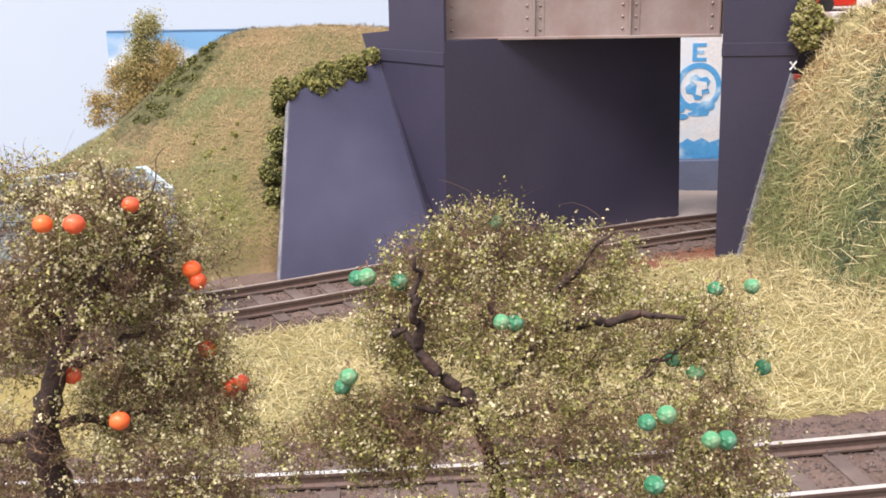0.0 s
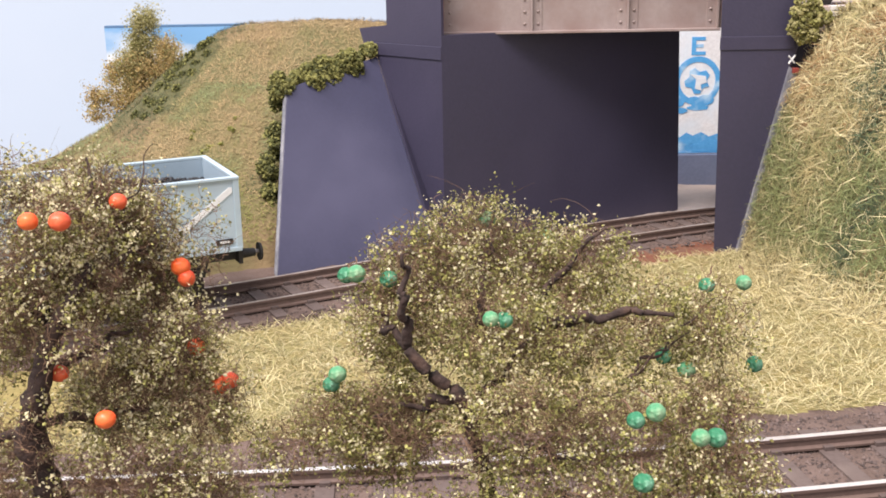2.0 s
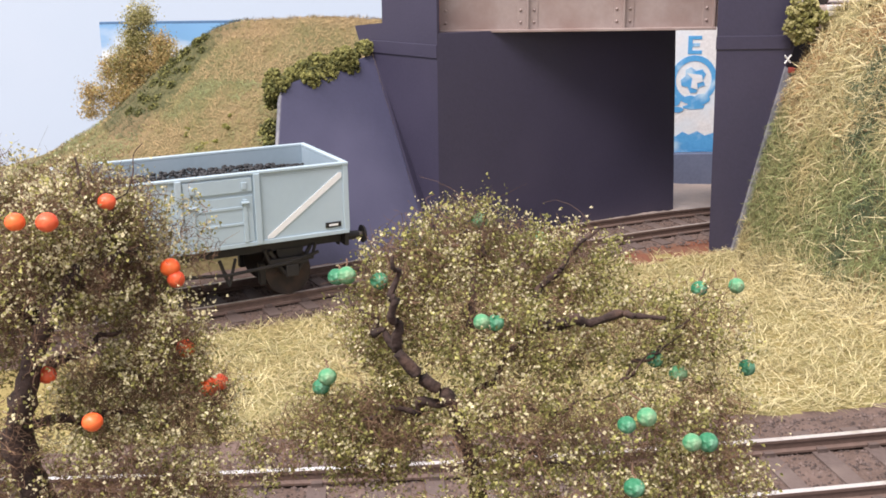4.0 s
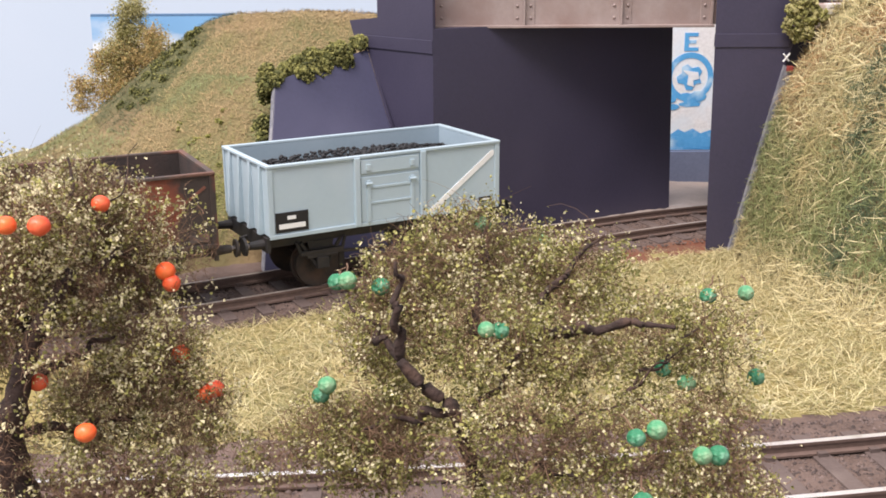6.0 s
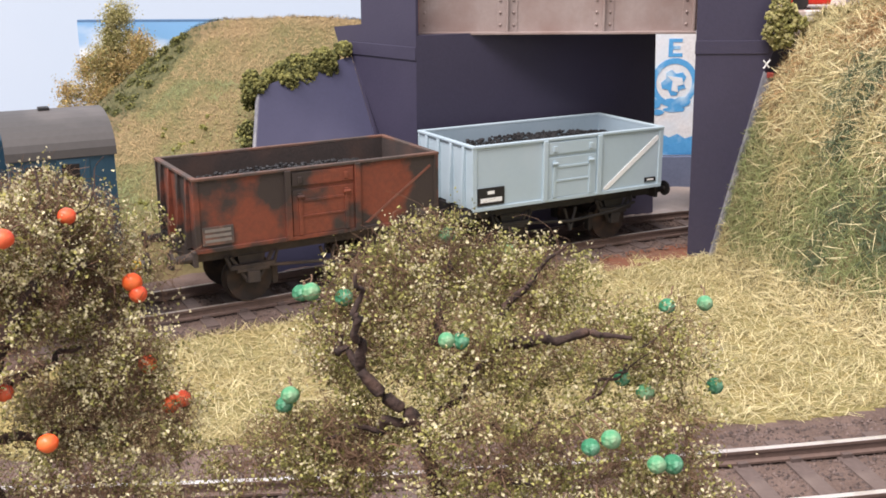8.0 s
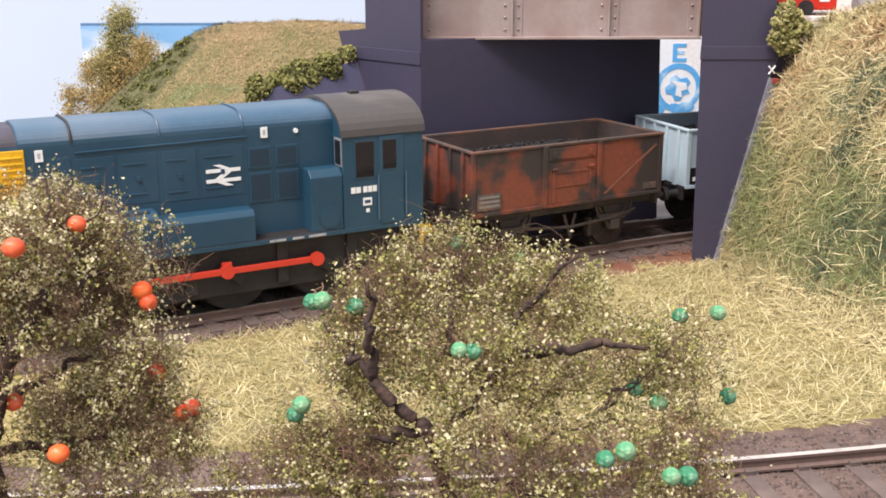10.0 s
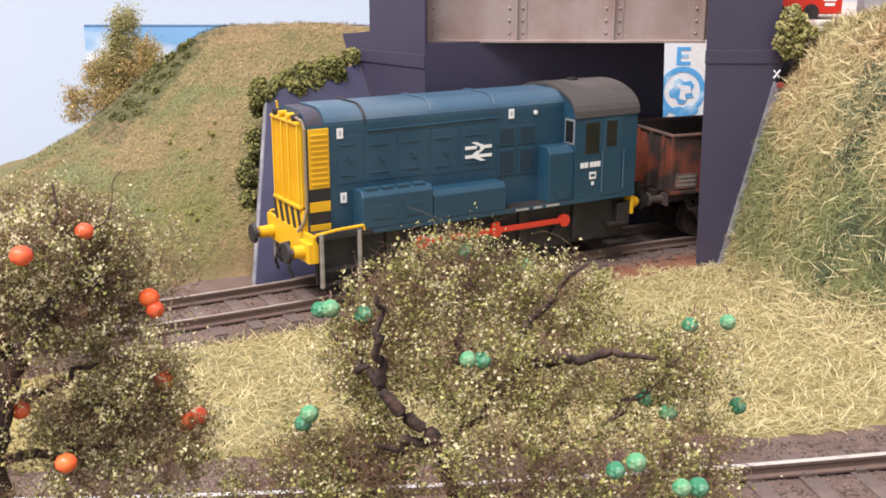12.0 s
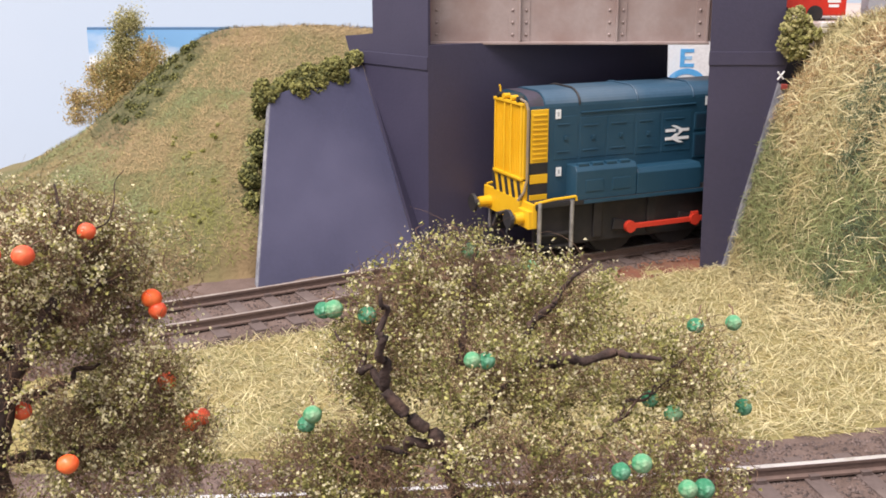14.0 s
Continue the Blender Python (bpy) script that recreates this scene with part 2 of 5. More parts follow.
# ---- bridge, abutments and backscene ----
def bridge():
    # abutment: a wall beside the rear track, a splayed face and a leaning wing wall
    abut = thing("abutment", "dark navy card bridge abutment beside the track", "abutment", kind="structure")
    corner, end = Vector((-2.7, 310, 0)), Vector((77, 350, 0))
    run = (end - corner).normalized()
    back = Vector((-run.y, run.x, 0))
    lift = lambda p, z: Vector((p.x, p.y, z))
    part("tunnel_wall", prism([lift(corner, -4), lift(end, -4), lift(end - run * 2.6, 59.7), lift(corner, 59.7)], back * 4), CARD, abut)
    foot_l, foot_r = Vector((-49.6, 279.8, -4)), Vector((-5.3, 303.3, -4))
    top_r, top_l = Vector((-23.2, 332, 52)), Vector((-49.1, 312.7, 44.8))
    lean = (top_l - foot_l).cross(foot_r - foot_l).normalized()
    lean = lean if lean.y > 0 else -lean
    part("wing_wall", prism([foot_l, foot_r, top_r, top_l], lean * 1.5, bevel=0.12), CARD_WORN, abut, "smooth sloping wing wall of dark card")
    edge = prism([foot_l + Vector((-0.1, 0, 0)), top_l + Vector((-0.1, 0, 0)), top_l + Vector((-0.8, 0.6, -0.2)), foot_l + Vector((-0.8, 0.6, 0))], lean * 1.4)
    part("card_edge", edge, GREY_EDGE, abut, "pale raw edge of the card")
    splay = Vector((22, 20.5, 0)).normalized()
    part("splayed_face", prism([foot_r, lift(corner, -4), lift(corner, 58.8), top_r], splay * 1.0), CARD, abut)
    face = [lift(corner, 58.7), lift(corner, 112), Vector((-19.7, 328.2, 112)), Vector((-19.7, 328.2, 61.8)), Vector((-29.0, 338.2, 60.4)), Vector((-26.4, 335.4, 51.4)), top_r + Vector((0.1, -0.1, 0))]
    part("shoulder", prism(face, splay * 1.0), CARD, abut)
    strip = [lift(corner, 52.6), lift(corner, 56.4), Vector((-26.2, 335.2, 56.3)), Vector((-26.2, 335.2, 52.6))]
    part("string_course", prism([v - splay * 0.35 for v in strip], splay * 0.5, bevel=0.08), CARD, abut)

    pier = thing("pier", "dark navy card bridge pier at the foot of the grass bank", "pier", kind="structure")
    face = [(76.8, 297.5, -4), (83.0, 297.5, -4), (95.2, 297.5, 49), (98.5, 297.5, 58.5), (95.8, 297.5, 60), (95.8, 297.5, 110), (74.6, 297.5, 110)]
    part("pier_body", prism(face, Vector((2.4, 8.5, 0)), bevel=0.12), CARD, pier)
    # unseen wall behind the pier, added to darken the tunnel
    side = [Vector((84, 307, -4)), Vector((120, 319.5, -4)), Vector((120, 319.5, 59.4)), Vector((84, 307, 59.4))]
    part("tunnel_shade_wall", prism(side, Vector((1.2, -3.2, 0))), CARD, pier)
    part("pier_band", box(75.6, 96.4, 297.2, 298.2, 55.3, 59.0, 0.12), CARD, pier)
    strip = [(82.9, 296.0, -4), (85.2, 296.0, -4), (97.2, 296.0, 49), (95.1, 296.0, 50.5)]
    part("slope_edging", prism(strip, Vector((0, 3, 0))), GREY_EDGE, pier, "frayed grey edging strip")

    deck = thing("bridge_girder", "grey-brown riveted plate girder of a model road bridge", "bridge", kind="structure")
    y = 320.0
    part("web_plate", box(-2.6, 80.2, y + 0.7, y + 2.2, 59.8, 112), GIRDER, deck)
    part("bottom_flange", box(-2.7, 80.5, y - 1.9, y + 3.5, 59.2, 60.0, 0.15), GIRDER, deck, "lower flange with a chipped pale edge")
    for x in (-2.2, 24.3, 53.0, 79.8):
        rib = part("stiffener", box(x - 0.28, x + 0.28, y - 1.2, y + 0.8, 60.0, 112, 0.08), GIRDER_RUST if x < 0 else GIRDER, deck)
        box_plate = box(x - 3.1, x + 3.1, y + 0.35, y + 0.75, 60.0, 112, 0.05)
        part("splice_plate", box_plate, GIRDER, rib)
        for side in (-2.0, 2.0):
            if -2 < x + side < 80.5:
                for k in range(9):
                    ob = bpy.data.objects.get("rivet")
                    place = Vector((x + side, y + 0.3, 62.0 + 3.55 * k))
                    if ob is None:
                        ob = part("rivet", ball((0, 0, 0), 0.5, sub=1, scale=(1, 0.7, 1)), GIRDER, rib, smooth=True)
                    else:
                        ob = new("rivet", ob.data)
                        ob.parent = rib
                    ob.location = place * MM
    part("deck_slab", box(-2.2, 104, y + 2.2, 356, 59.8, 63), CARD, deck)


bridge()


def image_material(name, blue, low, high, scale):
    """Painted sky: blue towards the top, with white cloud banks."""
    m = bpy.data.materials.new(name)
    m.use_nodes = True
    nt = m.node_tree
    bsdf = nt.nodes["Principled BSDF"]
    bsdf.inputs["Roughness"].default_value = 0.45
    co = nt.nodes.new("ShaderNodeTexCoord")
    n = nt.nodes.new("ShaderNodeTexNoise")
    n.inputs["Scale"].default_value, n.inputs["Detail"].default_value = scale, 7
    stretch = nt.nodes.new("ShaderNodeMapping")
    stretch.inputs["Scale"].default_value = (1, 1, 2.2)
    nt.links.new(co.outputs["Object"], stretch.inputs[0])
    nt.links.new(stretch.outputs[0], n.inputs["Vector"])
    r = nt.nodes.new("ShaderNodeValToRGB")
    r.color_ramp.elements[0].position, r.color_ramp.elements[0].color = low, (*blue, 1)
    r.color_ramp.elements[1].position, r.color_ramp.elements[1].color = high, (0.85, 0.88, 0.9, 1)
    nt.links.new(n.outputs[0], r.inputs[0])
    nt.links.new(r.outputs[0], bsdf.inputs["Base Color"])
    return m


def backscene():
    sky = image_material("printed_sky", (0.2, 0.42, 0.72), 0.46, 0.6, 14)
    board = thing("backscene_board", "blue sky backscene board with printed white clouds", "backdrop board", kind="structure")
    part("printed_sheet", box(-138.4, 150, 425, 426, -8, 56.2), sky, board)
    part("top_edge", box(-138.4, 150, 425.2, 428, 56.2, 57.2, 0.1), material("board_edge", (0.1, 0.2, 0.35), rough=0.5), board)
    wall_paint = material("hall_wall_paint", (0.43, 0.51, 0.59), (0.42, 0.495, 0.575), rough=0.6, third=(0.47, 0.535, 0.605), patch=3)
    tagged(part("wall_north", box(-1500, 1500, 700, 720, -700, 1600), wall_paint), "pale blue-white hall wall", "wall", kind="structure")

    poster = thing("graffiti_hoarding", "white hoarding with blue sprayed ring and letter", "hoarding")
    white = material("poster_white", (0.9, 0.91, 0.92), rough=0.4, third=(0.74, 0.84, 0.92), patch=60)
    blue = material("poster_blue", (0.09, 0.36, 0.72), (0.13, 0.44, 0.8), rough=0.4, third=(0.5, 0.72, 0.9), patch=130, patch_range=(0.5, 0.66))
    y = 392.0
    part("board", box(80, 112, y, y + 2, 8.2, 60), white, poster)
    cx, cz, seg = 91.3, 35.5, 40
    rim = [(cx + r * math.cos(2 * math.pi * k / seg), y - d, cz + r * 1.05 * math.sin(2 * math.pi * k / seg)) for r, d in ((6.6, 0.12), (8.6, 0.12), (8.6, -0.05), (6.6, -0.05)) for k in range(seg)]
    quads = [(n * seg + k, n * seg + (k + 1) % seg, ((n + 1) % 4) * seg + (k + 1) % seg, ((n + 1) % 4) * seg + k) for n in range(4) for k in range(seg)]
    from_lists("outer_ring", rim, quads, blue, poster, "sprayed blue ring")
    dish = prism([(cx + r * math.cos(a / 7 * math.pi), y - 0.16, cz + r * math.sin(a / 7 * math.pi)) for a in range(14) for r in (4.9 if a % 3 else 3.4,)], Vector((0, 0.16, 0)))
    part("centre_blot", dish, blue, poster)
    part("white_mark", prism([(cx - 2.8, y - 0.3, cz + 2.6), (cx + 2.9, y - 0.3, cz + 1.8), (cx + 3.4, y - 0.3, cz - 0.6), (cx + 1.2, y - 0.3, cz - 1.2), (cx + 1.6, y - 0.3, cz - 3.6), (cx - 0.9, y - 0.3, cz - 2.8), (cx - 0.6, y - 0.3, cz + 0.6)], Vector((0, 0.14, 0))), white, poster)
    e_shape = [(88.6, 45.0), (93.8, 45.0), (93.8, 46.3), (90.2, 46.3), (90.2, 47.7), (92.9, 47.7), (92.9, 48.9), (90.2, 48.9), (90.2, 50.3), (93.6, 50.3), (93.6, 51.6), (88.6, 51.6)]
    part("letter", prism([(px, y - 0.14, pz) for px, pz in e_shape], Vector((0, 0.12, 0))), blue, poster, "sprayed pale blue letter E")
    band = [(80.2, 8.4), (111.8, 8.4), (111.8, 15.2), (100, 15.8), (96.5, 14.6), (93.5, 16.4), (90.5, 15.0), (88.0, 16.2), (85.5, 14.4), (80.2, 15.4)]
    part("paint_band", prism([(px, y - 0.08, pz) for px, pz in band], Vector((0, 0.07, 0))), blue, poster, "ragged band of blue paint")
    rng = random.Random(3)
    for k in range(26):
        x, z, w, h = rng.uniform(83, 100), rng.choice((24.5, 25.5, 27, 11, 10, 12.3, 28.5)), rng.uniform(1.5, 5), rng.uniform(0.8, 2.4)
        pts = [(x + w * math.cos(a) * rng.uniform(0.6, 1), y - 0.1 - 0.004 * k, z + h * math.sin(a) * rng.uniform(0.6, 1)) for a in np.linspace(0, 5.6, 9)]
        part("paint_blot", prism(pts, Vector((0, 0.1, 0))), blue, poster)
    low = material("low_wall_grey", (0.2, 0.24, 0.36), rough=0.6, third=(0.24, 0.28, 0.4), patch=40)
    tagged(part("wall_low", box(70, 150, 390, 396, -4.2, 8.0), low), "low blue-grey wall under the hoarding", "wall", kind="structure")


backscene()


# ---- grass banks ----
def left_ridge(x):
    return float(np.interp(x, [-230, -180, -150, -128, -110, -96, -84, -73, -50, -20, 10], [-4, 0, 10, 23, 38, 49, 56, 59.0, 60, 59, 58]))


def left_height(x, y):
    foot = 288 + 0.52 * (x + 52)
    u = (y - foot) / (384 - foot)
    z = -3.6 + (left_ridge(x) + 3.6) * (min(1.0, max(0.0, u)) ** (0.92 - 0.3 * smooth_step((x + 90) / 40)) if u < 1 else 1 - 0.1 * (u - 1))
    if u > 0:
        z += 1.6 * lumps(x, y, 17) * min(1, 4 * u) + 0.6 * lumps(x, y, 5) + 0.25 * lumps(x, y, 2)
    if x > -51 and y < 345:
        # tucked behind the wing wall
        z -= min(14.0, max(0.0, x + 51) * 2.0)
    return z if u > -0.05 else -6


def in_shade_green(x, y, r):
    """Dark green growth along the falling ridge, its shade put into the fibre colour."""
    edge = -81 - 0.5 * (372 - y) + 4 * lumps(x, y, 8, 2.0) + r.uniform(-1.5, 1.5)
    return -128 < x < edge and left_height(x, y) > 26 + 4 * lumps(x, y, 6, 4.0)


grid_sheet("left_bank", left_height, -230, -18, 200, 424, 2.0, [TURF], None, "grass bank of yellow-green turf behind the track", "grass bank")


def right_toe(y):
    return float(np.interp(y, [150, 200, 215, 228, 238, 250, 262, 280, 292, 300, 340], [178, 128, 110, 98, 90, 85, 83.4, 83.4, 84.0, 84.6, 84.8]))


def right_height(x, y):
    d = x - right_toe(y)
    if d < -6:
        return -7
    wide, bend = float(np.interp(y, [200, 250, 285], [27, 19, 12.0])), float(np.interp(y, [200, 250, 285], [1.75, 1.6, 1.2]))
    z = -4.2 + 74 * (1 - math.exp(-((max(d, 0) / wide) ** bend)))
    if y > 300:
        z = min(z, 62) if x < 104 else z
    return z + (2.6 * lumps(x, y, 12) + 1.3 * lumps(x, y, 4.5) + 0.5 * lumps(x, y, 2)) * smooth_step(d / 8)


BANK = material("bank_turf", (0.14, 0.12, 0.052), (0.08, 0.08, 0.034), rough=0.95, third=(0.24, 0.165, 0.085), patch=45, bump=1.0)
grid_sheet("right_bank", right_height, 78, 240, 150, 297, 1.5, [BANK], None, "steep bank of long tangled green and straw grass", "grass bank")
part("road_bed", box(100, 240, 299, 420, 58, 66.6), PALE_BED)
tagged(bpy.data.objects["road_bed"], "pale road surface over the bridge", "road", kind="structure")


def blades(name, label, places, mats, length, width, seed, rise, height, tone=None):
    """Loose fibres lying every way on a slope, as one mesh of thin bent strips. rise: least and most lift off the surface."""
    rng = np.random.RandomState(seed)
    verts, faces, index = [], [], []
    for x, y in places:
        z = height(x, y)
        n = np.array([z - height(x + 1, y), z - height(x, y + 1), 1.0])
        n /= np.linalg.norm(n)
        d = rng.normal(size=3)
        d -= n * (d @ n)
        d /= np.linalg.norm(d)
        lift = rng.uniform(*rise)
        ln, w = length * rng.uniform(0.45, 1.3), width * rng.uniform(0.6, 1.3)
        side = np.cross(d, n) * w / 2
        bow = rng.uniform(-0.2, 0.25)
        p = np.array([x, y, z])
        k = len(verts)
        for u, ww in ((0, 0.8), (0.5, 1.0), (1.0, 0.4)):
            q = p + d * ln * u * (1 - 0.3 * lift) + n * (0.15 + ln * lift * (u - 0.45 * u * u)) + np.cross(d, n) * ln * bow * u * u
            verts += [tuple(q - side * ww), tuple(q + side * ww)]
        faces += [(k, k + 1, k + 3, k + 2), (k + 2, k + 3, k + 5, k + 4)]
        m = tone(x, y, rng) if tone else 0
        index += [m, m]
    ob = from_lists(name, verts, faces, mats)
    ob.data.polygons.foreach_set("material_index", index)
    return tagged(ob, label, "grass", kind="stuff")


STRAW = material("straw_fibre", (0.43, 0.355, 0.165), (0.34, 0.28, 0.125), rough=0.7, island=0.3)
STRAW_PALE = material("pale_straw_fibre", (0.66, 0.59, 0.34), (0.55, 0.48, 0.26), rough=0.65, island=0.2)
GREEN_FIBRE = material("green_fibre", (0.21, 0.235, 0.095), (0.155, 0.185, 0.065), rough=0.7, island=0.4)
OLIVE_FIBRE = material("olive_fibre", (0.33, 0.3, 0.135), (0.25, 0.235, 0.095), rough=0.7, island=0.35)


TURF_FIBRE = material("turf_fibre", (0.25, 0.215, 0.085), (0.19, 0.165, 0.06), rough=0.8, island=0.25)


def grow_grass():
    rng = np.random.RandomState(11)
    spots = []
    while len(spots) < 33000:
        x, y = rng.uniform(-75, 130), rng.uniform(160, 300)
        if flat_pick(x, y) == 1 and x < right_toe(y) + 2 and flat_pick(x, y - 0.6) == 1:
            spots.append((x, y))
    blades("meadow_grass", "pale straw static grass between the two tracks", spots, [STRAW, OLIVE_FIBRE, STRAW_PALE], 4.6, 0.145, 4, (0.02, 0.7), flat_height, lambda x, y, r: 2 if r.rand() < (0.24 if x < 40 else 0.42) else 0 if r.rand() < (0.55 if x < 40 else 0.4) + 0.5 * lumps(x, y, 14) else 1)
    spots = []
    while len(spots) < 46000:
        x, y = rng.uniform(80, 150), rng.uniform(190, 297)
        if right_toe(y) - 1 < x < 0.62 * y:
            spots.append((x, y))

    def tone(x, y, r):
        z = right_height(x, y)
        n = lumps(x, y, 15, 7.0) + 0.5 * lumps(x, y, 6, 3.0) + r.uniform(-0.35, 0.35)
        if z < 7 + 5 * lumps(x, y, 9, 1.0):
            return 3 if r.rand() < 0.5 else 0 if r.rand() < 0.7 else 2
        if r.rand() < 0.1:
            return 3
        if x > 94 and y < 262 and lumps(x, y, 8, 14.0) > 0.1 + 0.006 * max(0, 110 - x):
            return 5
        if z > 38 + 8 * lumps(x, y, 10, 5.0):
            return 3 if r.rand() < 0.22 else 4 if n < -0.15 else 0 if n < 0.25 else 2
        return 1 if n < 0.05 else 2 if n < 0.42 else 0

    blades("bank_grass", "long tangled green and straw fibres on the steep bank", spots, [STRAW, GREEN_FIBRE, OLIVE_FIBRE, STRAW_PALE, material("tawny_fibre", (0.36, 0.22, 0.09), (0.26, 0.16, 0.07), rough=0.75, island=0.3), material("deep_green_fibre", (0.075, 0.1, 0.045), (0.05, 0.075, 0.035), rough=0.75, island=0.3)], 5.8, 0.175, 5, (0.02, 0.7), right_height, tone)
    spots = []
    while len(spots) < 42000:
        x, y = rng.uniform(-150, -20), rng.uniform(262, 400)
        if y > 290 + 0.52 * (x + 52) and (x < -50 or y > 345):
            spots.append((x, y))

    def turf_tone(x, y, r):
        z = left_height(x, y)
        n = 1.1 * lumps(x, y, 20, 2.0) + 0.7 * lumps(x, y, 7, 5.0) + r.uniform(-0.3, 0.3)
        if in_shade_green(x, y, r):
            return 3
        if z > 42 and x > -92:
            return 2 if n > -0.25 else 0
        if z < 20 and x > -78:
            return 4 if n > -0.15 else 2 if n > -0.4 else 3
        return 1 if n > 0.22 else 2 if n < -0.2 else 0

    blades("bank_turf", "short yellow-green turf fibres on the grass bank", spots, [TURF_FIBRE, GREEN_FIBRE, material("tan_fibre", (0.36, 0.265, 0.13), (0.28, 0.205, 0.095), rough=0.8, island=0.25), material("dark_fibre", (0.085, 0.095, 0.035), rough=0.8, island=0.3), material("lime_fibre", (0.23, 0.225, 0.06), (0.17, 0.175, 0.045), rough=0.8, island=0.3)], 2.0, 0.15, 6, (0.2, 0.9), left_height, turf_tone)


grow_grass()


# ---- rolling stock ----
BLACK = material("black_frame", (0.011, 0.011, 0.012), (0.018, 0.017, 0.017), rough=0.65, third=(0.028, 0.023, 0.021), patch=150, bump=0.2)
STEEL = material("wheel_steel", (0.25, 0.23, 0.21), (0.17, 0.15, 0.14), rough=0.4, metal=1.0)
WHEEL = material("grimy_wheel", (0.03, 0.022, 0.019), (0.02, 0.016, 0.015), rough=0.7, third=(0.06, 0.035, 0.025), patch=300)
WAGON_GREY = material("wagon_grey", (0.39, 0.5, 0.56), (0.375, 0.48, 0.54), rough=0.45, third=(0.42, 0.52, 0.58), patch=60)
WAGON_INSIDE = material("wagon_grey_inside", (0.3, 0.4, 0.47), (0.28, 0.37, 0.44), rough=0.6, third=(0.33, 0.42, 0.49), patch=60)
WAGON_RUST = material("wagon_rust", (0.215, 0.056, 0.028), (0.145, 0.042, 0.025), rough=0.65, third=(0.04, 0.03, 0.027), patch=62, patch_range=(0.46, 0.54), bump=0.25)
RUST_RIM = material("wagon_worn_rim", (0.085, 0.062, 0.052), (0.055, 0.042, 0.037), rough=0.75, third=(0.16, 0.075, 0.05), patch=120, bump=0.3)
UNDER_GRIME = material("grimy_underframe", (0.055, 0.045, 0.04), (0.035, 0.029, 0.027), rough=0.8, third=(0.085, 0.06, 0.048), patch=150, bump=0.3)
RUST_DARK = material("wagon_dark_rust", (0.05, 0.036, 0.033), (0.034, 0.028, 0.026), rough=0.8, third=(0.075, 0.045, 0.036), patch=90, bump=0.3)
COAL = material("coal", (0.012, 0.012, 0.013), (0.03, 0.03, 0.032), rough=0.45, bump=0.6)
WHITE = material("white_marking", (0.8, 0.82, 0.82), (0.72, 0.75, 0.75), rough=0.5)
PANEL_BLACK = material("black_panel", (0.012, 0.012, 0.014), rough=0.5)


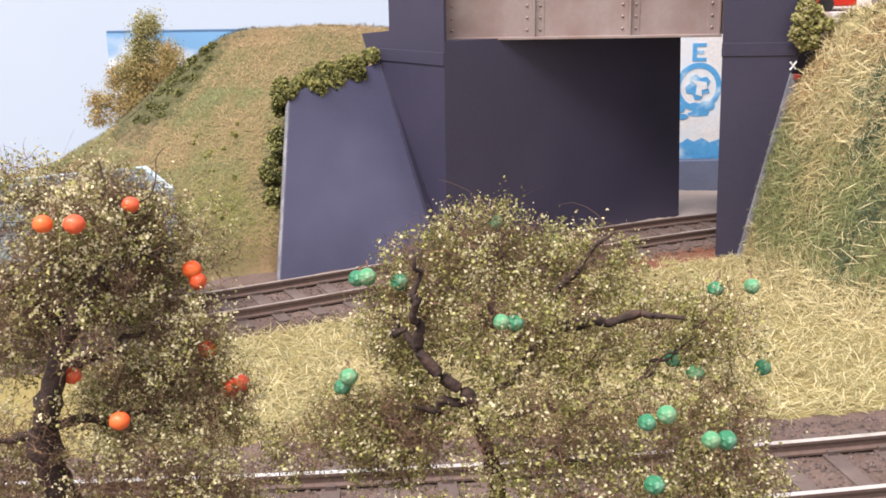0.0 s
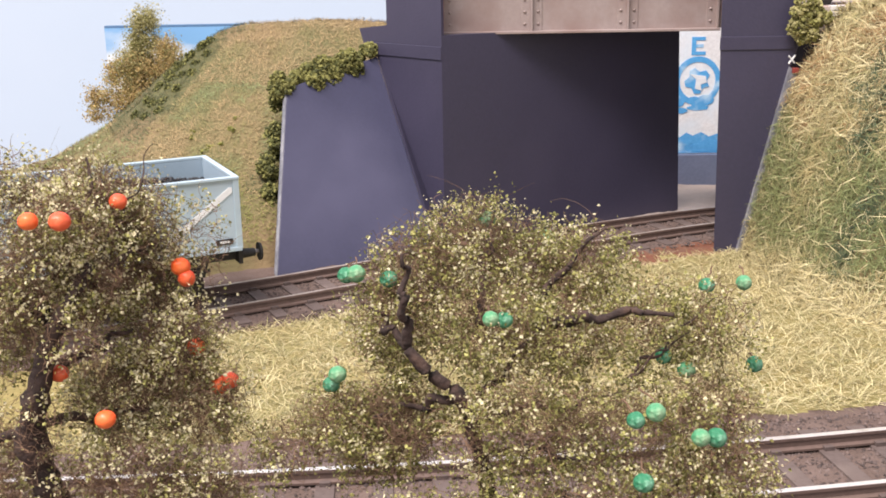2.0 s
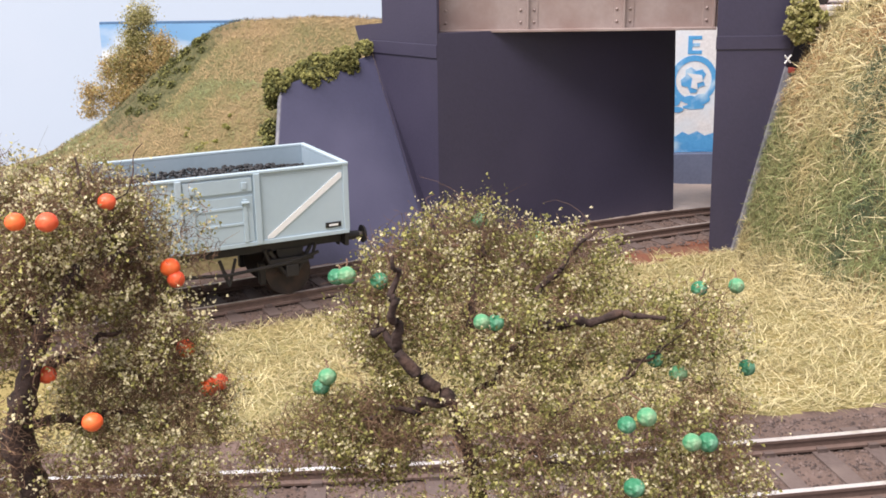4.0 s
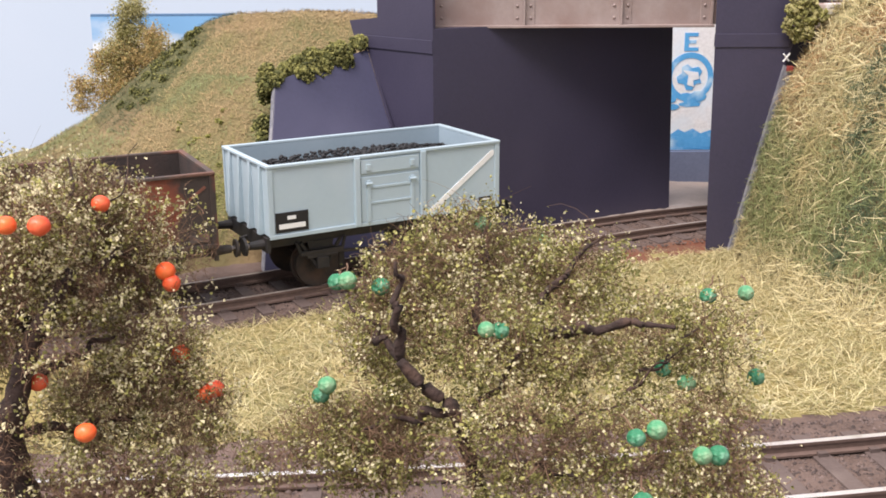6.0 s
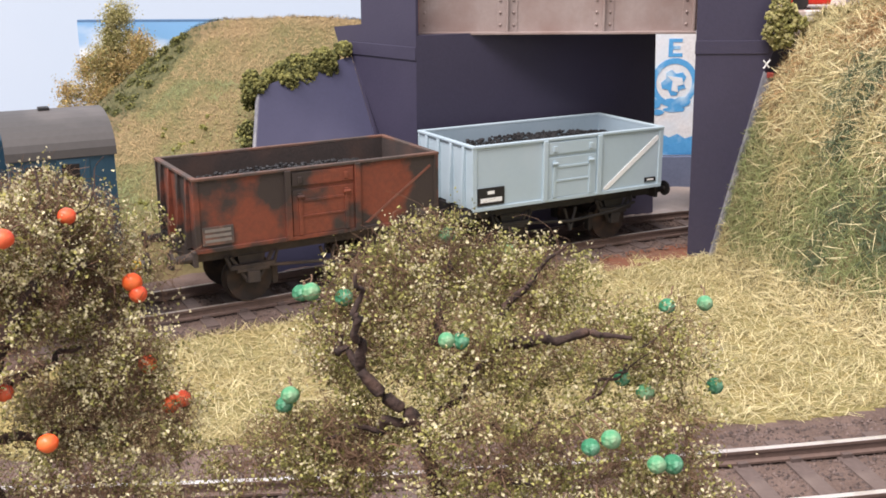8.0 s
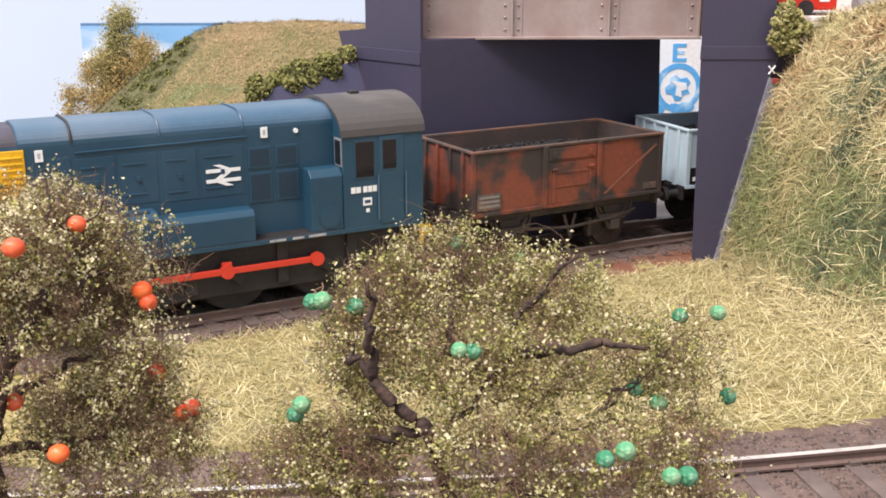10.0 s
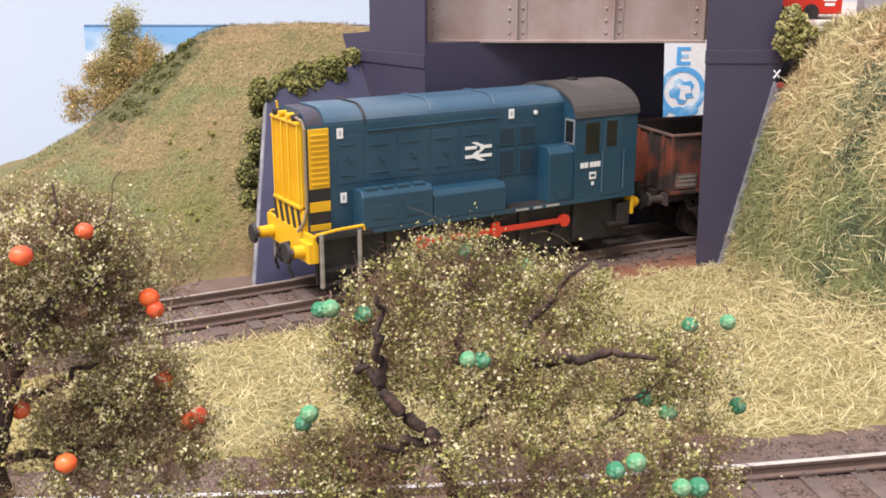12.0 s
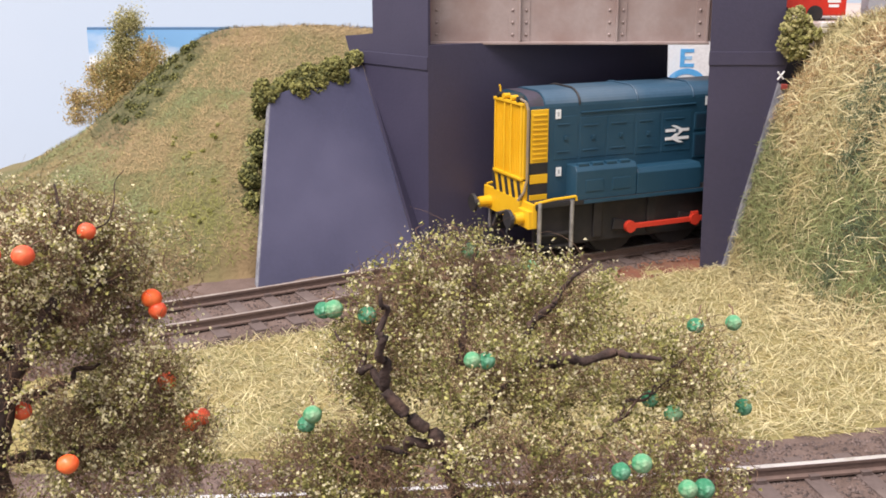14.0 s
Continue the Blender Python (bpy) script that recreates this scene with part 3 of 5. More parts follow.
def two_axle_wagon(label, main, inside, rim, under, group, load_top):
    """Origin on the rails under the middle; x along the train, near side towards -y."""
    w = thing("mineral_wagon", label, "wagon", group=group)
    hx, hy, z0, z1, th = 32.3, 15.2, 16.0, 33.5, 0.7
    body = part("body", box(-hx, hx, -hy, hy, z0, z0 + 0.8), main, w)
    for side in (-1, 1):
        y0, y1 = sorted((side * hy, side * (hy - th)))
        part("side_sheet", box(-hx, hx, y0, y1, z0 + 0.8, z1 - 0.5), main, body)
        part("end_sheet", box(*sorted((side * hx, side * (hx - th))), -hy + th, hy - th, z0 + 0.8, z1 - 0.5), main, body)
        part("inner_lining", box(-hx + th, hx - th, *sorted((side * (hy - th - 0.02), side * (hy - th - 0.12))), z0 + 1, z1 - 0.7), inside, body)
        part("inner_lining", box(*sorted((side * (hx - th - 0.02), side * (hx - th - 0.12))), -hy + th + 0.15, hy - th - 0.15, z0 + 1, z1 - 0.7), inside, body)
        part("top_rail", box(-hx - 0.5, hx + 0.5, side * hy - 0.85 if side > 0 else side * hy - 0.55, side * hy + 0.55 if side > 0 else side * hy + 0.85, z1 - 0.7, z1, 0.15), rim, body)
        part("top_rail", box(*sorted((side * (hx + 0.55), side * (hx - 0.85))), -hy + 0.85, hy - 0.85, z1 - 0.7, z1, 0.15), rim, body)
        part("bottom_rail", box(-hx - 0.2, hx + 0.2, *sorted((side * (hy + 0.45), side * (hy - 0.3))), z0 - 0.5, z0 + 0.5, 0.1), main, body)
        # corner angles and end stanchions
        for e in (-1, 1):
            part("corner_angle", box(*sorted((e * hx - e * 1.0, e * hx + e * 0.4)), *sorted((side * hy + side * 0.35, side * hy - side * 0.4)), z0, z1 - 0.6, 0.1), main, body)
        for y in (-10.4, -3.6, 3.6, 10.4):
            part("end_stanchion", prism([(side * hx, y - 0.7, z0), (side * (hx + 1.5), y - 0.7, z0), (side * (hx + 0.5), y - 0.7, z1 - 0.7), (side * hx, y - 0.7, z1 - 0.7)], Vector((0, 1.4, 0)), bevel=0.08), main, body)
        # side door with its frame, flap and hinges
        y = side * hy
        door = part("side_door", box(-8.2, 8.2, *sorted((y - side * 0.1, y + side * 0.3)), z0 + 0.6, z1 - 5.6, 0.08), main, w)
        part("top_flap", box(-8.2, 8.2, *sorted((y - side * 0.1, y + side * 0.45)), z1 - 4.6, z1 - 1.2, 0.12), main, w)
        for x in (-9.3, 9.3):
            part("door_post", box(x - 0.75, x + 0.75, *sorted((y - side * 0.2, y + side * 0.85)), z0 - 0.2, z1 - 0.5, 0.12), main, w)
        for x in (-6.2, 6.2):
            hinge = part("hinge_strap", box(x - 0.5, x + 0.5, *sorted((y + side * 0.2, y + side * 0.65)), z0 + 0.6, z1 - 6.4, 0.08), main, door)
            part("hinge_knuckle", rod((x - 0.9, y + side * 0.7, z1 - 7.2), (x + 0.9, y + side * 0.7, z1 - 7.2), 0.4), main, hinge)
            part("flap_bolt", box(x - 0.6, x + 0.6, *sorted((y + side * 0.3, y + side * 0.8)), z1 - 3.9, z1 - 2.3, 0.1), main, door)
        part("door_rib", box(-6, 6, *sorted((y + side * 0.2, y + side * 0.5)), z0 + 5.0, z0 + 5.5, 0.05), main, door)
        part("door_rib", box(-6, 6, *sorted((y + side * 0.2, y + side * 0.5)), z1 - 8.6, z1 - 8.0, 0.05), main, door)
    # underframe
    frame_part = part("underframe", box(-hx + 0.5, hx - 0.5, -11.5, -10.3, 12.4, 15.5), under, w)
    part("solebar", box(-hx + 0.5, hx - 0.5, 10.3, 11.5, 12.4, 15.5), under, frame_part)
    part("floor_bearer", box(-hx + 0.5, hx - 0.5, -10.3, 10.3, 14.2, 15.3), under, frame_part)
    for e in (-1, 1):
        part("headstock", box(*sorted((e * (hx - 0.4), e * (hx + 0.6))), -14, 14, 11.8, 15.5, 0.1), under, frame_part)
        for y in (-11.4, 11.4):
            b = part("buffer", rod((e * (hx + 0.5), y, 13.6), (e * (hx + 4.2), y, 13.6), 1.3, 1.0, 12), under, w)
            part("buffer_head", rod((e * (hx + 5.2), y, 13.6), (e * (hx + 5.8), y, 13.6), 2.3, 2.1, 16), under, b)
            part("buffer_shank", rod((e * (hx + 4.1), y, 13.6), (e * (hx + 5.3), y, 13.6), 0.7, n=8), STEEL, b)
        hook = rod((e * (hx + 0.5), 0, 13), (e * (hx + 2.5), 0, 12.6), 0.5, n=6)
        tube([(e * (hx + 2.4), 0, 12.6), (e * (hx + 3.0), 0.8, 10.5), (e * (hx + 3.0), 0.8, 8.6), (e * (hx + 3.0), -0.8, 8.6), (e * (hx + 2.4), -0.8, 12.4)], 0.3, 6, hook)
        part("coupling", hook, under, w)
        x = e * 18.0
        for side in (-1, 1):
            guard = prism([(x - 3.6, side * 11.3, 12.6), (x + 3.6, side * 11.3, 12.6), (x + 1.5, side * 11.3, 5.4), (x - 1.5, side * 11.3, 5.4)], Vector((0, side * 0.5, 0)))
            box(x - 1.6, x + 1.6, *sorted((side * 11.6, side * 13.2)), 5.6, 8.6, 0.2, guard)
            box(x - 5.8, x + 5.8, *sorted((side * 11.7, side * 12.9)), 9.3, 10.5, 0.2, guard)
            box(x - 4.2, x + 4.2, *sorted((side * 11.7, side * 12.9)), 8.5, 9.4, 0.2, guard)
            for lean in (-1, 1):
                rod((x + lean * 5.6, side * 12.3, 10), (x + lean * 6.6, side * 12.0, 13), 0.45, n=6, bm=guard)
                rod((x + lean * 1.2, side * 11.9, 5.8), (x + lean * 5.4, side * 11.7, 12.6), 0.6, n=6, bm=guard)
            part("axle_guard", guard, under, frame_part)
    for side in (-1, 1):
        brake = tube([(-14, side * 12.4, 9.4), (2, side * 12.8, 8.2), (17, side * 12.9, 9.2), (25, side * 12.9, 11.0)], 0.45, 6)
        tube([(0, side * 12.2, 12), (2, side * 12.6, 5.4), (4, side * 12.2, 12)], 0.45, 6, brake)
        part("brake_lever", brake, under, frame_part)
        for x in (-11.4, 11.4):
            part("brake_shoe", box(x - 0.8, x + 0.8, *sorted((side * 7.6, side * 9.8)), 3.4, 9, 0.3), under, frame_part)
    for e in (-1, 1):
        ws = rod((0, -11.2, 0), (0, 11.2, 0), 0.9, n=10)
        for side in (-1, 1):
            rod((0, side * 7.4, 0), (0, side * 9.6, 0), 5.9, n=28, bm=ws)
            rod((0, side * 7.0, 0), (0, side * 7.5, 0), 6.5, n=28, bm=ws)
            for k in range(3):
                a = k * 2.0944
                box(1.6 * math.cos(a) - 0.4, 1.6 * math.cos(a) + 0.4, *sorted((side * 9.5, side * 9.8)), 3.4 * math.sin(a) - 0.8, 3.4 * math.sin(a) + 0.8, 0, ws)
        wheel = part("wheelset", ws, WHEEL, w, pose_mm=(e * 18.0, 0, 5.95))
    # coal heap
    rng = random.Random(2)
    heap = bmesh.new()
    for k in range(900):
        x, y = rng.uniform(-hx + 1.6, hx - 1.6), rng.uniform(-hy + 1.6, hy - 1.6)
        z = load_top - 1.6 * (abs(x) / hx) ** 2 - 1.0 * (abs(y) / hy) ** 2 + rng.uniform(-0.4, 0.5)
        ball((x, y, z), rng.uniform(0.35, 0.8), heap, 1, (1, rng.uniform(0.6, 1), rng.uniform(0.5, 0.9)))
    box(-hx + 0.9, hx - 0.9, -hy + 0.9, hy - 0.9, z0 + 0.9, load_top - 2.3, 0, heap)
    part("coal_load", heap, COAL, w, "lumpy black coal")
    return w


def mark_grey_wagon(w):
    y = -15.4
    stripe = prism([(11.4, y, 16.7), (12.8, y, 16.7), (31.0, y, 29.8), (31.0, y, 31.0), (30.2, y, 31.0), (11.4, y, 17.3)], Vector((0, 0.3, 0)))
    part("diagonal_stripe", stripe, WHITE, w, "white painted diagonal stripe")
    panel = part("number_panel", box(-31.0, -22.6, y - 0.12, y + 0.2, 16.9, 21.8), PANEL_BLACK, w, "black panel with white bars")
    part("number_bar", box(-30.2, -23.4, y - 0.2, y, 17.8, 19.0), WHITE, panel)
    part("number_bar", box(-28.0, -25.8, y - 0.2, y, 20.0, 20.9), WHITE, panel)
    small = part("tare_panel", box(26.4, 30.4, y - 0.12, y + 0.2, 17.4, 18.7), PANEL_BLACK, w)
    part("number_bar", box(27.2, 29.6, y - 0.2, y, 17.8, 18.3), WHITE, small)


def mark_brown_wagon(w):
    y = -15.4
    grey = material("grime_grey", (0.09, 0.075, 0.07), (0.06, 0.05, 0.045), rough=0.7, third=(0.2, 0.1, 0.07), patch=300)
    panel = part("number_panel", box(-31.0, -23.4, y - 0.1, y + 0.2, 17.2, 21.6), grey, w, "grimy number panel with pale bars")
    for k in range(3):
        part("number_bar", box(-30.4, -24, y - 0.17, y, 17.9 + 1.25 * k, 18.6 + 1.25 * k), material("faded_white", (0.22, 0.2, 0.18), rough=0.7), panel)
    part("tare_panel", box(26.0, 30.6, y - 0.1, y + 0.2, 17.2, 19.0), grey, w)
    part("faded_stripe", prism([(11.4, y + 0.05, 17.4), (12.3, y + 0.05, 17.2), (30.6, y + 0.05, 29.9), (30.2, y + 0.05, 30.4)], Vector((0, 0.2, 0))), material("faded_stripe_paint", (0.2, 0.085, 0.06), (0.15, 0.055, 0.036), rough=0.7, third=(0.13, 0.05, 0.032), patch=200), w)


grey_wagon = two_axle_wagon("light blue-grey four-wheeled mineral wagon loaded with coal", WAGON_GREY, WAGON_INSIDE, WAGON_GREY, BLACK, "wagons of the train", 30.2)
mark_grey_wagon(grey_wagon)
brown_wagon = two_axle_wagon("rust-brown weathered four-wheeled mineral wagon partly filled with coal", WAGON_RUST, RUST_DARK, RUST_RIM, UNDER_GRIME, "wagons of the train", 29.0)
mark_brown_wagon(brown_wagon)

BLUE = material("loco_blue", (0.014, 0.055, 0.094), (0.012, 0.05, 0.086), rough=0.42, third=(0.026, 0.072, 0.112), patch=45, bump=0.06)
# lighter blue than the flanks, for bonnet top, thin straps and door handrails
BLUE_TOP = material("lighter_loco_blue", (0.045, 0.1, 0.16), (0.036, 0.084, 0.135), rough=0.42, third=(0.09, 0.135, 0.18), patch=30)
ROOF = material("cab_roof_grey", (0.062, 0.058, 0.056), (0.052, 0.049, 0.047), rough=0.6, third=(0.11, 0.1, 0.095), patch=60)
YELLOW = material("warning_yellow", (0.72, 0.42, 0.012), (0.68, 0.39, 0.012), rough=0.42, third=(0.76, 0.46, 0.02), patch=80)
RED = material("rod_red", (0.62, 0.05, 0.025), (0.55, 0.04, 0.02), rough=0.45)
ALLOY = material("handrail_alloy", (0.5, 0.5, 0.5), (0.36, 0.35, 0.35), rough=0.4, metal=0.7, third=(0.3, 0.3, 0.3), patch=400)
GLASS = material("cab_glass", (0.012, 0.013, 0.014), rough=0.08, sheen=0.7)


def bonnet_outline(x, hw, z0, z1, r, n=8):
    pts = [(x, -hw, z0)]
    for side in (-1, 1):
        for k in range(n + 1):
            a = math.pi / 2 * (k / n if side < 0 else 1 - k / n)
            pts.append((x, side * (hw - r + r * math.cos(a)), z1 - r * 0.75 + 0.75 * r * math.sin(a)))
    pts.append((x, hw, z0))
    return pts


def shunter():
    """x towards the cab, from the middle of the wheelbase; bonnet nose at -x."""
    t = thing("diesel_shunter", "blue diesel shunting locomotive with yellow nose and grey cab roof", "locomotive")
    hw = 9.6
    bonnet = part("bonnet", prism(bonnet_outline(-46.2, hw, 16.5, 48.2, 5.6), Vector((73.6, 0, 0))), BLUE, t)
    nose = part("nose_casing", prism(bonnet_outline(-51.0, hw, 16.5, 47.8, 5.6), Vector((4.8, 0, 0))), BLUE, t)
    part("bonnet_top", prism([(-45.9, y, z + 0.12) for _, y, z in bonnet_outline(0, hw - 0.02, 42.4, 48.2, 5.6)[1:-1]][0:18] + [(-45.9, 7.0, 43.8), (-45.9, -7.0, 43.8)], Vector((73.0, 0, 0))), BLUE_TOP, t, "lighter blue bonnet top")
    part("nose_top", prism([(-50.9, y, z + 0.1) for _, y, z in bonnet_outline(0, hw - 0.02, 42.0, 47.8, 5.6)[1:-1]] + [(-50.9, 7.0, 43.4), (-50.9, -7.0, 43.4)], Vector((4.6, 0, 0))), material("dark_nose_top", (0.045, 0.04, 0.06), (0.06, 0.05, 0.075), rough=0.6, third=(0.03, 0.03, 0.035), patch=200), t, "dark dusty nose top")
    for x in (-35.0, -15.6, 4.2):
        band = [(x, y * 1.01, z + 0.25) for _, y, z in bonnet_outline(0, hw, 39.5, 48.3, 5.6)[1:-1]]
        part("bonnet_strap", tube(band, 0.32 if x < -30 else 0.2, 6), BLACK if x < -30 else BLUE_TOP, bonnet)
    # radiator grille
    grille = part("radiator_grille", box(-52.2, -51.0, -8.6, 8.6, 23.8, 45.2, 0.25), YELLOW, t, "yellow ribbed radiator grille")
    for k in range(17):
        y = -8.0 + k
        wide = 0.34 if k in (0, 6, 10, 16) else 0.16
        part("grille_bar", box(-52.75 if wide > 0.3 else -52.5, -52.1, y - wide, y + wide, 24.0, 45.0, 0.06), YELLOW, grille)
    for z in (24.0, 45.0):
        part("grille_rail", box(-52.9, -52.0, -8.8, 8.8, z - 0.4, z + 0.4, 0.12), YELLOW, grille)
    hose = tube([(-52.4, -7.0, 46.4), (-51.6, -8.9, 45.6), (-51.5, -9.95, 43.5), (-51.5, -9.95, 24), (-52.2, -9.6, 20.5), (-53.4, -8.4, 18.0)], 0.42, 8)
    part("conduit", hose, material("conduit_grey", (0.16, 0.14, 0.14), (0.3, 0.22, 0.08), rough=0.6, grain=300), t, "grey speckled conduit pipe")
    for y in (-6.0, -2.4, 2.4, 6.0):
        lamp = rod((-53.0, y, 46.2), (-50.8, y, 46.2), 0.8, n=10)
        part("marker_lamp", lamp, BLACK if abs(y) > 3 else YELLOW, t)
    part("roof_horn", tube([(-51, 7.6, 45.4), (-51.2, 7.8, 48.4), (-51.5, 7.8, 48.6)], 0.3), YELLOW, t)
    # wasp stripe panel under the grille
    wasp = part("nose_plate", box(-52.2, -51.0, -9.4, 9.4, 17.6, 23.3, 0.1), YELLOW, t, "yellow plate with black diagonal stripes")
    for k in range(5):
        y = -8.4 + 3.9 * k
        part("wasp_stripe", prism([(-52.4, y, 17.9), (-52.4, y + 1.6, 17.9), (-52.4, y + 3.2, 23.0), (-52.4, y + 1.6, 23.0)], Vector((0.3, 0, 0))), BLACK, wasp)
    # side louvre panels
    for side in (-1, 1):
        y = side * hw
        panel = part("side_louvre", box(-50.6, -45.0, *sorted((y, y + side * 0.35)), 28.6, 43.6, 0.12), YELLOW, t, "yellow louvred side panel")
        for k in range(10):
            part("louvre_slat", box(-50.0, -45.6, *sorted((y + side * 0.25, y + side * 0.7)), 29.6 + 1.36 * k, 30.0 + 1.36 * k, 0.08), YELLOW, panel)
        part("stripe_black", box(-50.6, -45.0, *sorted((y, y + side * 0.3)), 25.4, 28.5, 0.05), BLACK, t)
        part("stripe_yellow", box(-50.6, -45.0, *sorted((y, y + side * 0.42)), 22.7, 25.3, 0.1), YELLOW, t)
        part("stripe_black", box(-50.6, -45.0, *sorted((y, y + side * 0.3)), 19.6, 22.6, 0.05), BLACK, t)
        part("stripe_yellow", box(-50.6, -45.0, *sorted((y, y + side * 0.42)), 17.6, 19.5, 0.1), YELLOW, t)
        # door panels on the bonnet flank
        for x0, x1, z0, z1 in ((-43, -35.5, 29, 41.2), (-34.6, -26, 29, 40.5), (-25.4, -16.6, 29, 40.5), (-15.6, -7.4, 28.6, 40.5), (-6.6, 3.9, 28.6, 40.5)):
            door = part("engine_door", box(x0, x1, *sorted((y - side * 0.1, y + side * 0.15)), z0, z1, 0.08), BLUE, bonnet)
            for z in (z0 + 2.2, z1 - 2.2):
                part("door_hinge", box(x0 + 1, x1 - 2.6, *sorted((y + side * 0.1, y + side * 0.38)), z - 0.2, z + 0.2, 0.06), BLUE, door)
            part("door_latch", box((x0 + x1) / 2 - 0.5, (x0 + x1) / 2 + 0.5, *sorted((y + side * 0.2, y + side * 0.6)), (z0 + z1) / 2 - 0.6, (z0 + z1) / 2 + 0.6, 0.1), BLUE, door)
        part("cant_rail", tube([(-34.5, y + side * 0.25, 42.0), (-10, y + side * 0.25, 42.2), (5.0, y + side * 0.25, 42.4)], 0.22), BLUE, bonnet)
        # grilles of four panes
        for x in (5.0, 11.9):
            for z in (34.4, 26.0):
                vent = part("body_vent", box(x, x + 5.9, *sorted((y - side * 0.1, y + side * 0.3)), z, z + (5.2 if z > 30 else 7.4), 0.1), BLUE, t)
                part("vent_mesh", box(x + 0.6, x + 5.3, *sorted((y + side * 0.2, y + side * 0.36)), z + 0.6, z + (4.6 if z > 30 else 6.8)), material("vent_dark", (0.008, 0.03, 0.055), rough=0.6) if side < 0 and x < 6 and z > 30 else bpy.data.materials["vent_dark"], vent)
        # lockers along the running plate
        for x0, x1, top in ((-38.6, -18.4, 27.6), (-18.1, 4.4, 25.6)):
            locker = part("locker", prism([(x0, side * 9.4, 18.0), (x0, side * 15.2, 18.0), (x0, side * 15.2, top - 1.4), (x0, side * 14.2, top), (x0, side * 9.4, top)], Vector((x1 - x0, 0, 0)), bevel=0.18), BLUE, t)
            if x0 < -20:
                for k in range(4):
                    part("locker_hinge", box(x0 + 1.2 + 4.6 * k, x0 + 4.6 + 4.6 * k, *sorted((side * 12.6, side * 14.4)), top - 0.1, top + 0.7, 0.15), BLUE, locker)
                for k in range(2):
                    part("locker_panel", box(x0 + 3 + 9 * k, x0 + 9 + 9 * k, *sorted((side * 15.1, side * 15.4)), 20.2, 23.6, 0.1), BLUE, locker)
        # handrails and step posts by the nose
        for x in (-50.2, -39.8):
            part("step_post", rod((x, side * 15.3, 4.6), (x, side * 15.3, 18.4), 0.62, n=10), ALLOY, t, "grey metal step post")
        part("step_tread", box(-50.0, -40.0, *sorted((side * 13.0, side * 15.2)), 4.8, 5.4), BLACK, t)
        part("step_tread", box(-50.0, -40.0, *sorted((side * 13.0, side * 15.2)), 8.4, 9.0), BLACK, t)
        part("nose_handrail", tube([(-51.6, side * 14.9, 18.2), (-46, side * 15.0, 18.9), (-38.4, side * 15.0, 19.2), (-38.2, side * 15.0, 16.9)], 0.4), YELLOW, t)
    # running plate and frames
    part("running_plate", box(-51.6, 49.4, -15.4, 15.4, 16.7, 18.0, 0.15), BLACK, t)
    part("plate_edge", box(-36, 49.3, -15.6, -15.38, 16.9, 17.9), BLUE, t)
    frames = part("main_frame", box(-50.5, 48, -12.6, -11.4, 4.6, 16.7, 0.2), BLACK, t)
    part("far_frame", box(-50.5, 48, 11.4, 12.6, 4.6, 16.7, 0.2), BLACK, frames)
    part("frame_stretcher", box(-49, 47, -11.4, 11.4, 12, 16.7), BLACK, frames)
    for x in (-30.0, -11.4, 11.4, 30.0):
        part("frame_rib", box(x - 1.4, x + 1.4, -13.6, -12.4, 6.0, 16.7, 0.2), BLACK, frames)
    for e, colour in ((-1, YELLOW), (1, YELLOW)):
        x = e * (52.4 if e < 0 else 49.6)
        beam = part("buffer_beam", prism([(x, -15.2, 11.2), (x, 15.2, 11.2), (x, 15.2, 18.0), (x, -15.2, 18.0)], Vector((-e * 1.0, 0, 0)), bevel=0.1), colour, t, "yellow buffer beam")
        for y in (-11.4, 11.4):
            b = part("buffer", rod((x, y, 13.7), (x + e * 3.9, y, 13.7), 1.75, 1.55, 14), colour, t)
            part("buffer_head", rod((x + e * 5.2, y, 13.7), (x + e * 6.0, y, 13.7), 2.8, 2.5, 18), BLACK, b)
            part("buffer_shank", rod((x + e * 3.8, y, 13.7), (x + e * 5.3, y, 13.7), 0.95, n=10), STEEL, b)
        hooks = rod((x, 0, 13), (x + e * 3, 0, 12.6), 0.6, n=6)
        tube([(x + e * 1, 4, 12), (x + e * 2.4, 4.4, 8), (x + e * 1.4, 5, 5)], 0.4, 6, hooks)
        tube([(x + e * 1, -4, 12), (x + e * 2.4, -4.4, 8), (x + e * 1.4, -5, 5)], 0.4, 6, hooks)
        part("coupling_hook", hooks, BLACK, t)
    part("toe_box", box(-53.6, -50.8, -15.0, -8.6, 11.0, 16.2, 0.25), YELLOW, t)
    # cab
    x0, x1, cw = 27.3, 49.3, 15.4
    arc = [(x0, cw * math.cos(a), 41.0 + 7.9 * math.sin(a) ** 0.9) for a in np.linspace(0, math.pi, 19)]
    cab = part("cab", prism([(x0, -cw, 17.6), (x0, cw, 17.6)] + arc, Vector((x1 - x0, 0, 0))), BLUE, t)
    out = [(x0 - 0.5, (cw + 0.45) * math.cos(a), 41.0 + 8.5 * math.sin(a) ** 0.9) for a in np.linspace(0, math.pi, 19)]
    inn = [(x0 - 0.5, (cw - 0.1) * math.cos(a), 40.8 + 7.8 * math.sin(a) ** 0.9) for a in np.linspace(math.pi, 0, 19)]
    part("cab_roof", prism(out + inn, Vector((x1 - x0 + 1.0, 0, 0))), ROOF, t, "dark grey arched cab roof")
    part("roof_vent", box(36, 38.4, -1.2, 1.2, 48.9, 50.2, 0.2), BLACK, t)
